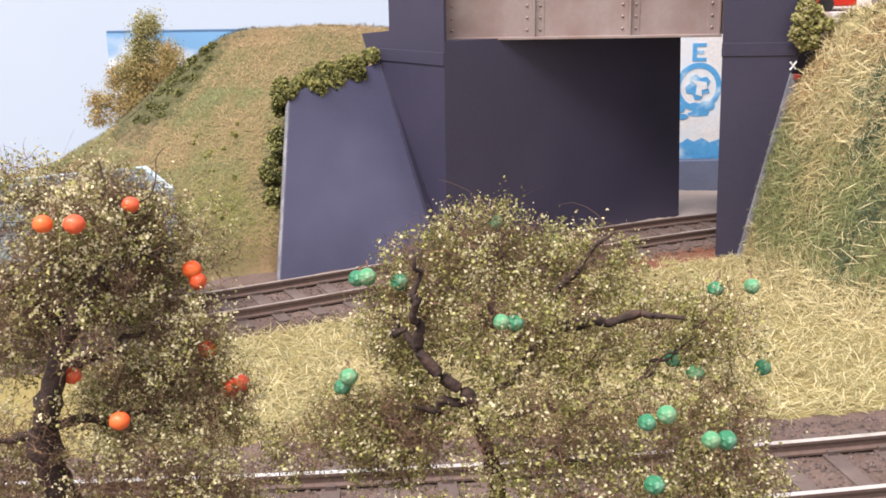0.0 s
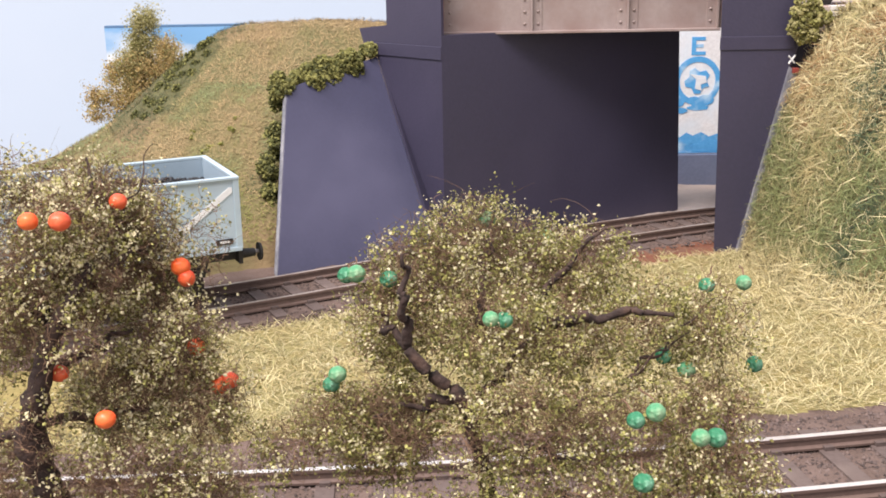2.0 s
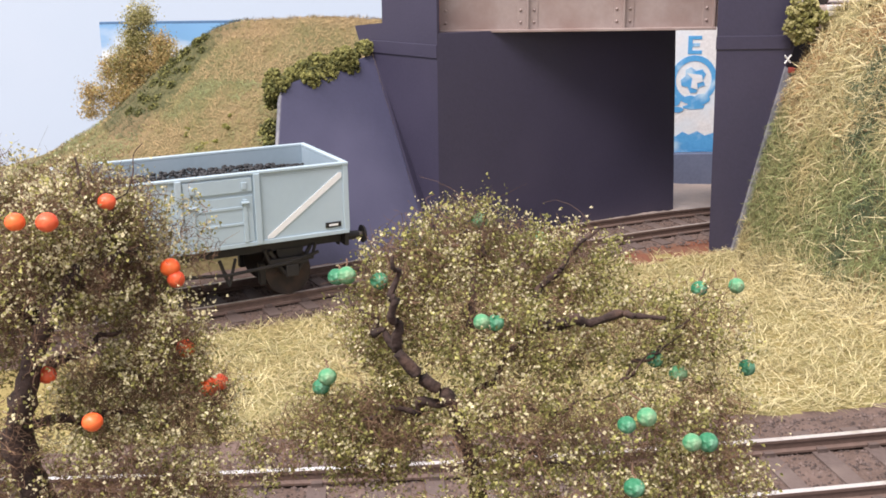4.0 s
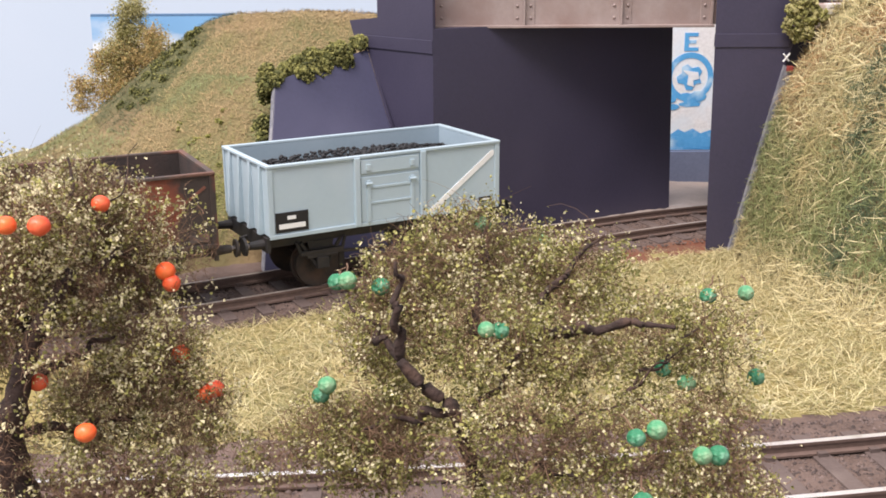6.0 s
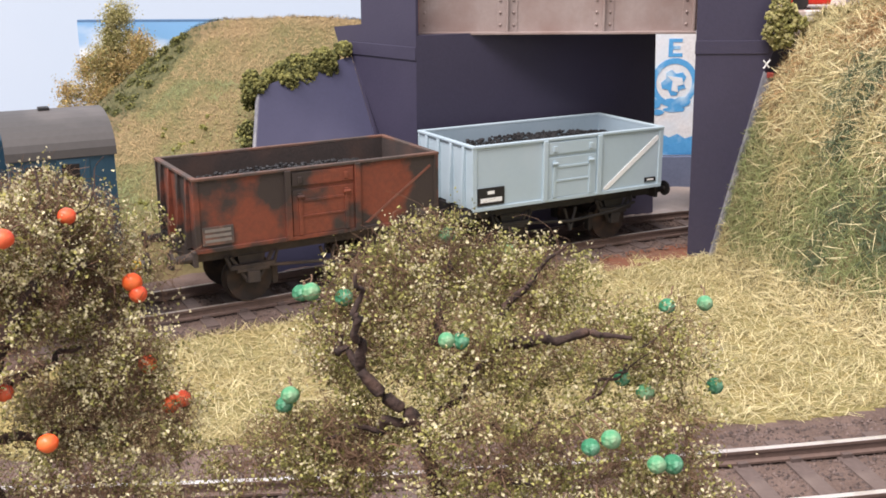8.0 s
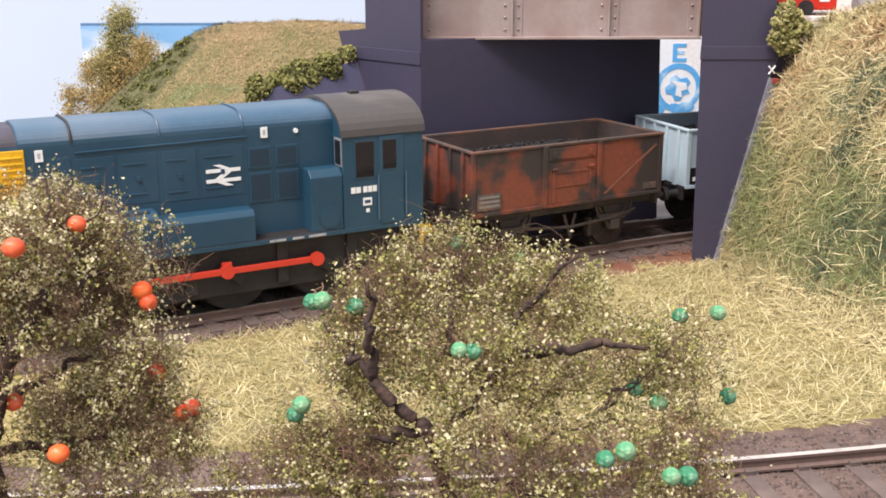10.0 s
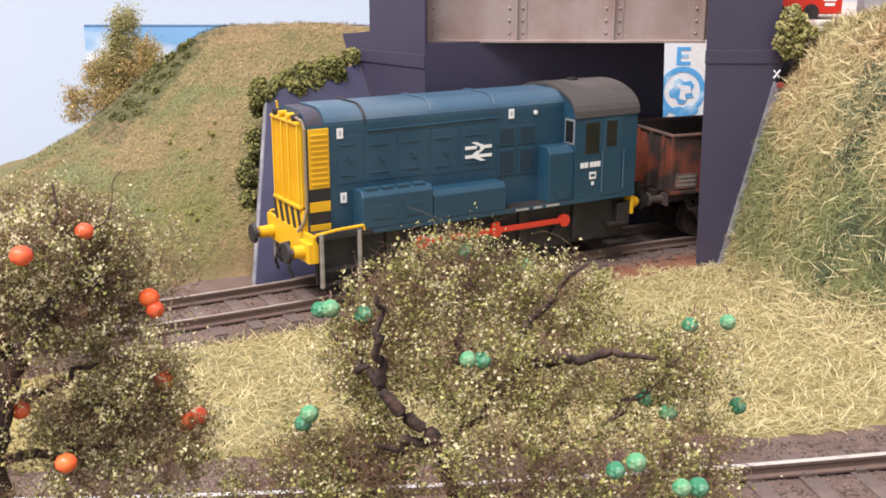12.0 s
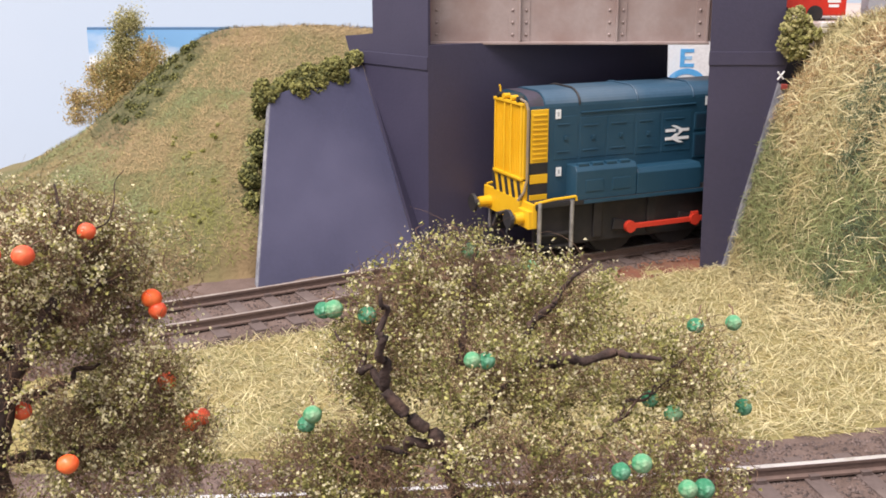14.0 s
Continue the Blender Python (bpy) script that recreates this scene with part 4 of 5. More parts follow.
    for side in (-1, 1):
        y = side * cw
        door = part("cab_door", box(37.0, 43.8, *sorted((y - side * 0.1, y + side * 0.24)), 18.2, 40.6, 0.12), BLUE, t)
        part("door_window", box(37.9, 41.7, *sorted((y + side * 0.1, y + side * 0.36)), 32.2, 39.6, 0.1), GLASS, door)
        part("window_frame", box(37.5, 42.1, *sorted((y + side * 0.05, y + side * 0.32)), 31.8, 40.0, 0.1), BLUE, door)
        part("cab_window", box(30.6, 35.6, *sorted((y - side * 0.1, y + side * 0.22)), 30.6, 39.6, 0.15), GLASS, t)
        wf = part("window_frame", box(30.1, 36.1, *sorted((y - side * 0.1, y + side * 0.14)), 30.1, 40.1, 0.1), BLUE, t)
        for x in (36.6, 44.3):
            part("door_handrail", tube([(x, y + side * 0.6, 19.5), (x, y + side * 0.6, 31)], 0.22), BLUE_TOP, t)
        part("spectacle_window", box(27.0, 27.4, *sorted((side * 11.0, side * 14.4)), 34.0, 40.0, 0.1), GLASS, t, "cab front window")
        part("spectacle_frame", box(27.1, 27.4, *sorted((side * 10.5, side * 14.9)), 33.5, 40.5, 0.1), material("frame_white", (0.2, 0.22, 0.24), rough=0.5) if side < 0 else bpy.data.materials["frame_white"], t)
        # tall locker ahead of the cab
        part("cab_locker", prism([(18.8, side * 9.4, 18.0), (18.8, side * 15.0, 18.0), (18.8, side * 15.0, 31.6), (18.8, side * 13.6, 33.4), (18.8, side * 9.4, 33.4)], Vector((8.4, 0, 0)), bevel=0.15), BLUE, t)
        part("locker_disc", rod((23.6, side * 14.9, 21.4), (23.6, side * 15.25, 21.4), 2.8, n=24), BLUE, t)
        part("sandbox", box(44, 48.6, *sorted((side * 12.6, side * 14.8)), 8, 15, 0.3), BLACK, t)
        for z in (3.0, 8.6):
            part("cab_step", box(40.6, 47.4, *sorted((side * 12.6, side * 15.4)), z, z + 0.7), BLACK, t)
    # markings on the near and far flank
    for side in (-1, 1):
        y = side * (hw + 0.32)
        e = 1 if side < 0 else -1
        mark = part("double_arrow", box(-5.4, 3.0, *sorted((y, y + side * 0.15)), 34.4, 35.25), WHITE, t, "white painted double arrow shape")
        part("arrow_bar", box(-5.4, 3.0, *sorted((y, y + side * 0.15)), 32.0, 32.85), WHITE, mark)
        zig = [(-1.5, 36.25), (1.7, 34.85), (-1.7, 32.45), (1.5, 31.05)]
        for (xa, za), (xb, zb) in zip(zig, zig[1:]):
            xa, xb = -1.2 + e * xa, -1.2 + e * xb
            part("arrow_barb", prism([(xa - 0.9, y, za), (xa + 0.9, y, za), (xb + 0.9, y, zb), (xb - 0.9, y, zb)], Vector((0, side * 0.17, 0))), WHITE, mark)
        for x, z in ((-42.0, 42.0), (-41.4, 25.6), (9.3, 43.0)):
            tag = part("data_plate", box(x - 0.85, x + 0.85, *sorted((y - side * 0.05, y + side * 0.12)), z - 1.3, z + 1.3), WHITE, t)
            part("plate_mark", box(x - 0.3, x + 0.3, *sorted((y, y + side * 0.16)), z - 0.6, z + 0.6), material("plate_grey", (0.45, 0.48, 0.5), rough=0.5) if side < 0 and x < -41.5 else bpy.data.materials["plate_grey"], tag)
        part("round_spot", rod((17.4, y - side * 0.2, 42.8), (17.4, y + side * 0.14, 42.8), 0.6, n=14), WHITE, t)
        yc = side * (cw + 0.1)
        for k, (xa, xb) in enumerate(((29.2, 30.4), (30.6, 31.8), (32.5, 33.6), (33.8, 34.9), (35.1, 36.2))):
            part("number_bar", box(xa, xb, *sorted((yc, yc + side * 0.14)), 26.8, 28.3), WHITE, t)
        crest = part("works_plate", box(32.4, 34.8, *sorted((yc, yc + side * 0.12)), 23.4, 25.4), WHITE, t)
        part("plate_mark", box(32.8, 34.4, *sorted((yc, yc + side * 0.16)), 24.0, 24.8), BLUE, crest)
        part("works_spot", box(33.2, 34.1, *sorted((yc, yc + side * 0.12)), 21.6, 22.6), WHITE, t)
    # silver scuffs where paint has worn off the plate edge
    worn = material("bare_alloy_scuff", (0.55, 0.57, 0.58), (0.35, 0.37, 0.4), rough=0.4, metal=0.5, grain=400)
    for x, w in ((7.5, 4.2), (13.4, 3.0), (17.6, 4.6)):
        part("paint_scuff", box(x, x + w, -15.72, -15.5, 17.1, 17.7, 0.05), worn, t, "bare metal scuff on the plate edge")
    # wheels, cranks and rods
    wheels, rods = [], []
    for x in (-23.0, 0.0, 23.0):
        ws = rod((0, -12.6, 0), (0, 12.6, 0), 1.3, n=12)
        for side in (-1, 1):
            rod((0, side * 7.2, 0), (0, side * 9.8, 0), 9.0, n=36, bm=ws)
            rod((0, side * 6.8, 0), (0, side * 7.3, 0), 9.6, n=36, bm=ws)
        axle = part("wheelset", ws, BLACK, t, pose_mm=(x, 0, 9.0))
        for side in (-1, 1):
            crank = prism([(-1.6, side * 12.7, -1.6), (1.6, side * 12.7, -1.6), (1.2, side * 12.7, 4.6), (-1.2, side * 12.7, 4.6)], Vector((0, side * 0.9, 0)), bevel=0.2)
            part("crank", crank, BLACK, axle)
        wheels.append(axle)
    for side in (-1, 1):
        bar = box(-23, 23, *sorted((side * 13.8, side * 14.7)), -0.75, 0.75, 0.15)
        for x in (-23, 0, 23):
            rod((x, side * 13.7, 0), (x, side * 15.1, 0), 1.75, n=16, bm=bar)
        box(-1.2, 1.2, *sorted((side * 13.8, side * 14.8)), -0.2, 2.3, 0.15, bar)
        rods.append(part("coupling_rod", bar, RED, t, "bright red coupling rod"))
    return t, wheels, rods


shunter_loco, loco_wheels, loco_rods = shunter()


# ---- trees and bushes ----
BARK = material("bark", (0.05, 0.03, 0.024), (0.018, 0.012, 0.01), rough=0.95, third=(0.075, 0.045, 0.033), patch=420, patch_range=(0.5, 0.65), bump=1.0)
TWIG = material("twig_fibre", (0.19, 0.115, 0.068), (0.11, 0.067, 0.042), rough=0.9, island=0.4)
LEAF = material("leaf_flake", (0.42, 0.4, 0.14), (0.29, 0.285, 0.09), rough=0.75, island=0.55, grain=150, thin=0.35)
# pale stands for lit outer flakes, dark for the crown's shaded inside
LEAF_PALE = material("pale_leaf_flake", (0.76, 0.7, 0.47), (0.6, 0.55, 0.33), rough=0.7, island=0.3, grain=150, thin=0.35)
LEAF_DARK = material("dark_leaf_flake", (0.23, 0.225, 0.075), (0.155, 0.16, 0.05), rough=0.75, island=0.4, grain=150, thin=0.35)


def limb(points, r0, r1, n=8):
    knots = [Vector(q) for q in (points[0], *points, points[-1])]
    points = []
    for a, b, c, d in zip(knots, knots[1:], knots[2:], knots[3:]):
        for u in (0, 0.2, 0.4, 0.6, 0.8):
            points.append(0.5 * (2 * b + (c - a) * u + (2 * a - 5 * b + 4 * c - d) * u * u + (3 * b - a - 3 * c + d) * u**3))
    points.append(knots[-1])
    bm = bmesh.new()
    m = len(points) - 1
    rings = []
    for i, p in enumerate(points):
        p = Vector(p)
        d = (Vector(points[min(i + 1, m)]) - Vector(points[max(i - 1, 0)])).normalized()
        u = d.orthogonal().normalized()
        v = d.cross(u)
        r = (r0 + (r1 - r0) * i / m) * (1 + 0.28 * noise.noise(p * 1.1))
        spokes = [math.cos(2 * math.pi * k / n) * u + math.sin(2 * math.pi * k / n) * v for k in range(n)]
        rings.append([bm.verts.new(p + r * (1 + 0.4 * noise.noise((p + 3 * w) * 2.1)) * w) for w in spokes])
    for a, b in zip(rings, rings[1:]):
        for k in range(n):
            bm.faces.new((a[k], a[(k + 1) % n], b[(k + 1) % n], b[k]))
    bm.faces.new(rings[0])
    bm.faces.new(rings[-1][::-1])
    bmesh.ops.recalc_face_normals(bm, faces=bm.faces[:])
    return bm


def bent(a, b, rng, wobble, n=9):
    a, b = Vector(a), Vector(b)
    pts = []
    for k in range(n):
        u = k / (n - 1)
        w = wobble * math.sin(math.pi * u)
        pts.append(a.lerp(b, u) + Vector((rng.uniform(-w, w), rng.uniform(-w, w), rng.uniform(-w, w) + w * 0.4)))
    return pts


def foliage(name, label, parent, clumps, count, size, mats, seed, weights=(0.55, 0.24, 0.21), shell=0.35, gap=0.3, shut=-0.06, sprig=24, spread=1.1):
    """Small folded flakes gathered in sprigs through ellipsoid clumps: (centre, radii, share)."""
    rng = np.random.RandomState(seed)
    share = np.array([c[2] for c in clumps], float)
    pick = rng.choice(len(clumps), count // sprig, p=share / share.sum())
    verts, faces, index = [], [], []
    for c in pick:
        (cx, cy, cz), (rx, ry, rz), _ = clumps[c]
        d = rng.normal(size=3)
        d /= np.linalg.norm(d)
        r = rng.uniform(shell, 1.0) ** 0.6 * (1 + 0.1 * rng.normal())
        r *= 1 + (0.4 * rng.rand() if rng.rand() < 0.06 else 0)
        centre = np.array([cx + d[0] * rx * r, cy + d[1] * ry * r, cz + d[2] * rz * r])
        if noise.noise(Vector(centre * gap)) + 0.6 * noise.noise(Vector(centre * gap * 2.6)) < shut:
            continue
        reach = spread * rng.uniform(0.45, 1.4)
        way = rng.normal(size=3) + np.array([0, 0, 0.4])
        way /= np.linalg.norm(way)
        # outer sprigs favour mats[1] over mats[2]: on fruit trees, light put into colour
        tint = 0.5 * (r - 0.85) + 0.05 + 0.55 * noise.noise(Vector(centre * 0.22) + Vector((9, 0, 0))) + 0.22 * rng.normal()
        for _ in range(rng.randint(sprig // 2, sprig * 3 // 2)):
            off = rng.normal(size=3) * 0.5
            off += way * (off @ way) * 0.9
            p = centre + off * reach
            s = size * rng.uniform(0.5, 1.35)
            u, v = rng.normal(size=3), rng.normal(size=3)
            u /= np.linalg.norm(u)
            v = np.cross(u, v)
            v /= np.linalg.norm(v)
            w = np.cross(u, v)
            k = len(verts)
            q = rng.uniform(0.6, 1.1, 4)
            verts += [tuple(p + s * 0.5 * q[0] * u), tuple(p + s * 0.4 * q[1] * v + s * 0.2 * w), tuple(p - s * 0.5 * q[2] * u), tuple(p - s * 0.4 * q[3] * v + s * 0.15 * w)]
            faces += [(k, k + 1, k + 2), (k, k + 2, k + 3)]
            # flakes high in a sprig shift the same way, as if lit from above
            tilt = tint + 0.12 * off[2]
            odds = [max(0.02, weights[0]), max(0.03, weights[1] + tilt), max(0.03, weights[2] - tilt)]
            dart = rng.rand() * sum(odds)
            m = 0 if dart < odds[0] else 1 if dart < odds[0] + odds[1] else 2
            index += [m, m]
    ob = from_lists(name, verts, faces, mats, parent, label)
    ob.data.polygons.foreach_set("material_index", index)
    tagged(ob, kind="stuff")
    return ob


def twigs(parent, clumps, count, seed, reach=2.2, radius=0.036, wild=1.0):
    """A tangle of fine curling fibres through and out of the crown."""
    rng = np.random.RandomState(seed)
    share = np.array([c[2] for c in clumps], float)
    pick = rng.choice(len(clumps), count, p=share / share.sum())
    verts, faces = [], []
    for c in pick:
        (cx, cy, cz), (rx, ry, rz), _ = clumps[c]
        d = rng.normal(size=3)
        d /= np.linalg.norm(d)
        r = rng.uniform(0.3, 0.95)
        p = np.array([cx + d[0] * rx * r, cy + d[1] * ry * r, cz + d[2] * rz * r])
        step = (0.15 * d + 0.8 * rng.normal(size=3)) * reach / 5
        curl = rng.normal(size=3) * 0.75 * wild
        r = radius * rng.uniform(0.6, 1.4)
        ring0 = None
        for n in range(6):
            t = step / (np.linalg.norm(step) + 1e-6)
            u = np.cross(t, (0.3, 0.5, 0.8))
            u /= np.linalg.norm(u) + 1e-6
            v = np.cross(t, u)
            k = len(verts)
            rr = r * (1 - n / 8)
            verts += [tuple(p + rr * u), tuple(p - 0.5 * rr * u + 0.87 * rr * v), tuple(p - 0.5 * rr * u - 0.87 * rr * v)]
            if ring0 is not None:
                faces += [(ring0 + i, ring0 + (i + 1) % 3, k + (i + 1) % 3, k + i) for i in range(3)]
            ring0 = k
            p = p + step
            step = step + curl * reach / 5 + 0.16 * rng.normal(size=3)
            step *= reach / 5 / (np.linalg.norm(step) + 1e-6)
    return tagged(from_lists("twig_tangle", verts, faces, TWIG, parent, "fine tangled brown twigs"), kind="stuff")


def fruit_tree(label, foot, main, limbs, clumps, fruits, fruit_name, fruit_mats, leaves, seed, radius, weights, shut, girth):
    t = thing("fruit_tree", label, "tree", foot)
    o = Vector(foot)
    rng = random.Random(seed)
    part("trunk", limb([Vector(p) - o + Vector((0, 4 - 1.25 * girth, 0)) for p in main], girth, 0.5, 10), BARK, t, "dark rough trunk", smooth=True)
    for a, b, r in limbs:
        part("limb", limb([p - o for p in bent(Vector(a) + Vector((0, 3.0, 0)), Vector(b) + Vector((0, 1.5, 0)), rng, 0.8)], r * 0.72, r * 0.2), BARK, t, smooth=True)
    local = [((c[0] - o.x, c[1] - o.y, c[2] - o.z), r, s) for c, r, s in clumps]
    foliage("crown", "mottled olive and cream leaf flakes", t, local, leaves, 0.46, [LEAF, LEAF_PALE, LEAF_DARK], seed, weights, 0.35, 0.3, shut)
    twigs(t, local, 16000, seed + 1, 2.6)
    for k, (x, y, z) in enumerate(fruits):
        f = ball((0, 0, 0), radius * rng.uniform(0.92, 1.1), sub=3, scale=(1, 1, rng.uniform(0.88, 1.0)))
        for v in f.verts:
            v.co *= 1 + 0.05 * noise.noise(v.co * 2.2 + Vector((k, 0, 0)))
        ob = part(fruit_name, f, fruit_mats[k % len(fruit_mats)], t, smooth=True)
        ob.location = (Vector((x, y, z)) - o) * MM
        stem = bent((0, 0, 0.5), (rng.uniform(-1.2, 1.2), rng.uniform(1.5, 3.0), rng.uniform(-0.5, 1.6)), rng, 0.3, 5)
        part("stem", tube(stem, 0.09, 5), TWIG, ob, "thin brown stem")
    twigs(t, [c for c in local if c[0][2] > 50], 16, seed + 5, 9.0, 0.028, 0.35)
    return t


APPLE = [material("apple_green", (0.02, 0.16, 0.075), (0.03, 0.22, 0.1), rough=0.65, third=(0.16, 0.38, 0.24), patch=750, patch_range=(0.5, 0.62), bump=1.0, bump_scale=1800), material("apple_pale_green", (0.05, 0.25, 0.11), (0.1, 0.32, 0.16), rough=0.65, third=(0.3, 0.46, 0.27), patch=700, bump=0.9, bump_scale=1800)]
ORANGE = [material("orange_skin", (0.9, 0.115, 0.02), (0.82, 0.09, 0.015), rough=0.38, third=(0.92, 0.22, 0.06), patch=450, bump=0.2), material("red_orange_skin", (0.75, 0.08, 0.025), (0.7, 0.07, 0.02), rough=0.38, third=(0.88, 0.18, 0.07), patch=450, bump=0.3)]

APPLES = [(-6.3, 100.3, 50.8), (-9.7, 101, 51.2), (-10.8, 101.5, 50.9), (12.0, 123.8, 48.7), (26.7, 101.3, 49.3), (31.0, 103, 49.0), (31.7, 99.7, 41.1), (23.8, 96.2, 42.0), (21.5, 96.6, 43.4), (4.0, 94.3, 48.4), (5.3, 94.8, 48.1), (18.2, 82.8, 43.5), (16.4, 82.5, 42.9), (22.6, 84, 40.4), (24.3, 85, 39.9), (-11.4, 95, 42.5), (-12.2, 96, 41.0), (4.2, 111.5, 54.2), (17.2, 82, 37.0)]
ORANGES = [(-30.9, 83.0, 43.4), (-23.9, 101.7, 39.2), (-25.0, 101.2, 38.8), (-28.3, 104.5, 49.9), (-28.9, 104.8, 51.1), (-35.7, 90.2, 59.9), (-38.7, 90.4, 59.9), (-34.0, 102, 59.0), (-27.5, 103, 42.6), (-38.6, 93, 43.8), (-42.0, 95, 39.6)]


def orchard():
    fruit_tree("small model tree with cream-green foliage and green apples", (4, 97, -4.3), [(4, 97, -4.5), (3.6, 95, 10), (4.2, 92, 22), (3.4, 90, 31.5), (2.2, 89.5, 37), (0.6, 89, 41.7), (-1.8, 89, 43.6), (-4.2, 89.5, 46.2)],
        [((-4.2, 89.5, 46.2), (-4.4, 90, 56), 0.8), ((9, 96, 46), (21.5, 91, 49.2), 1.0), ((2, 92, 38), (9.4, 97, 46.4), 0.6), ((2.2, 91.5, 37), (17, 92, 41), 0.45), ((17, 92, 41), (27, 97, 49), 0.3), ((17, 92, 41), (24, 95, 46), 0.25), ((9, 100, 47), (17, 106, 54), 0.7), ((-4.2, 90, 46), (-9.6, 99, 49), 0.6), ((3, 92, 34), (12, 85, 37), 0.8), ((0.6, 89, 41), (-8, 93, 38), 0.7), ((3, 96, 46), (5, 110, 55), 0.7), ((4, 92, 28), (17, 83, 33), 0.8)],
        [((-3.6, 104, 50.5), (6, 7, 5.5), 1.0), ((2.6, 110, 51.5), (6, 8, 6), 1.1), ((9, 115, 48), (6, 8, 5.5), 0.8), ((14.5, 109, 48.5), (6, 7, 5.5), 0.8), ((-6, 101, 46), (5, 7, 6), 0.8), ((3, 100, 46), (7, 8, 6), 1.0), ((11, 100, 44.5), (7, 7, 5), 0.9), ((21, 101, 45), (7, 7, 5), 0.7), ((26.5, 100, 45), (5, 6, 6), 0.45), ((18, 92, 37), (9, 7, 6), 1.1), ((7, 91, 38), (9, 7, 6), 1.2), ((-5, 96, 37), (6, 6, 5), 1.0), ((-8, 98, 34), (6, 6, 5), 0.7), ((12, 84, 31), (11, 7, 6), 1.2), ((0, 86, 29), (8, 6, 5), 0.7), ((22, 86, 31), (7, 6, 6), 0.9), ((26, 94, 38), (5, 5, 5), 0.55), ((26.5, 89, 33.5), (5, 5, 5), 0.6), ((-12, 97, 37), (4.5, 5, 4), 0.4), ((-17, 97, 33.5), (5, 5, 3.5), 0.3)],
        APPLES, "apple", APPLE, 112000, 21, 0.9, (0.5, 0.18, 0.32), -0.1, 1.1)
    fruit_tree("small model tree with olive foliage and bright oranges", (-41, 100, -4.3), [(-41, 100, -4.5), (-41, 97, 12), (-41.2, 93, 24), (-40.6, 91, 31.6), (-41.6, 90.5, 37.3), (-40.3, 90.5, 42.7), (-38.6, 90.5, 47.4), (-36.6, 91, 51.2), (-34.6, 93, 54.6)],
        [((-35.5, 95, 53.5), (-31.5, 106, 64), 0.22), ((-38.6, 90.5, 49), (-44.6, 91, 53.2), 1.2), ((-41.2, 90, 35.6), (-46, 89, 37.8), 1.1), ((-36, 92, 52), (-31.5, 108, 53), 0.8), ((-40, 91, 43), (-33, 98, 46), 0.8), ((-41, 91, 38), (-30, 96, 38), 0.8), ((-44, 91, 53), (-50, 96, 60), 0.8), ((-36, 92, 52), (-38, 104, 63), 0.6)],
        [((-41, 105, 58), (6, 7, 5), 0.9), ((-48, 104, 58), (7, 8, 7), 0.9), ((-38, 108, 57), (4.5, 7, 6), 0.9), ((-35, 107, 55.5), (3.4, 6, 6.5), 0.8), ((-33.6, 110, 49), (4, 6, 5), 0.6), ((-37, 103, 50), (6, 6, 5), 0.8), ((-30, 102, 43), (6, 7, 6), 1.2), ((-26.5, 100, 37), (5.5, 6, 5.5), 0.9), ((-35, 99, 39), (6.5, 6, 6), 1.1), ((-46, 99, 46), (6, 6, 6), 0.8), ((-33, 92, 32), (8, 7, 6), 1.3), ((-26, 94, 30), (6, 6, 5), 0.8), ((-47, 94, 34), (6, 6, 6), 0.8), ((-40, 90, 39), (4, 3, 4), 0.1), ((-36, 90, 48), (4, 3, 4), 0.12), ((-43, 90, 31), (4, 3, 4), 0.1), ((-37, 96, 58), (4.5, 5, 5), 0.5), ((-31.8, 106, 55.5), (3, 5, 5.5), 0.32), ((-42, 92, 52), (5, 4, 4), 0.5), ((-39.5, 94, 55), (5, 3.5, 4), 0.55), ((-35.5, 95, 52), (4, 3, 3.5), 0.45), ((-27.5, 108, 52.5), (4, 5, 6), 0.13)],
        ORANGES, "orange", ORANGE, 84000, 31, 0.98, (0.44, 0.5, 0.08), -0.06, 2.4)


orchard()

BUSH = material("bush_foam", (0.235, 0.225, 0.066), (0.15, 0.15, 0.045), rough=0.9, island=0.3, bump=1.0)
BUSH_DARK = material("dark_bush_foam", (0.085, 0.09, 0.022), (0.055, 0.06, 0.016), rough=0.9, island=0.4)
BUSH_LIME = material("lime_foam", (0.26, 0.26, 0.06), (0.19, 0.2, 0.045), rough=0.9, island=0.3)
BUSH_OCHRE = material("ochre_foam", (0.62, 0.47, 0.21), (0.5, 0.38, 0.165), rough=0.9, island=0.35, thin=0.3)
BUSH_TAN = material("tan_foam", (0.46, 0.34, 0.165), (0.36, 0.265, 0.125), rough=0.9, island=0.3, thin=0.3)
BUSH_PALE = material("pale_olive_foam", (0.58, 0.53, 0.29), (0.48, 0.44, 0.23), rough=0.9, island=0.3, thin=0.3)
BUSH_OLIVE = material("olive_foam", (0.42, 0.385, 0.175), (0.33, 0.31, 0.13), rough=0.9, island=0.35, thin=0.3)


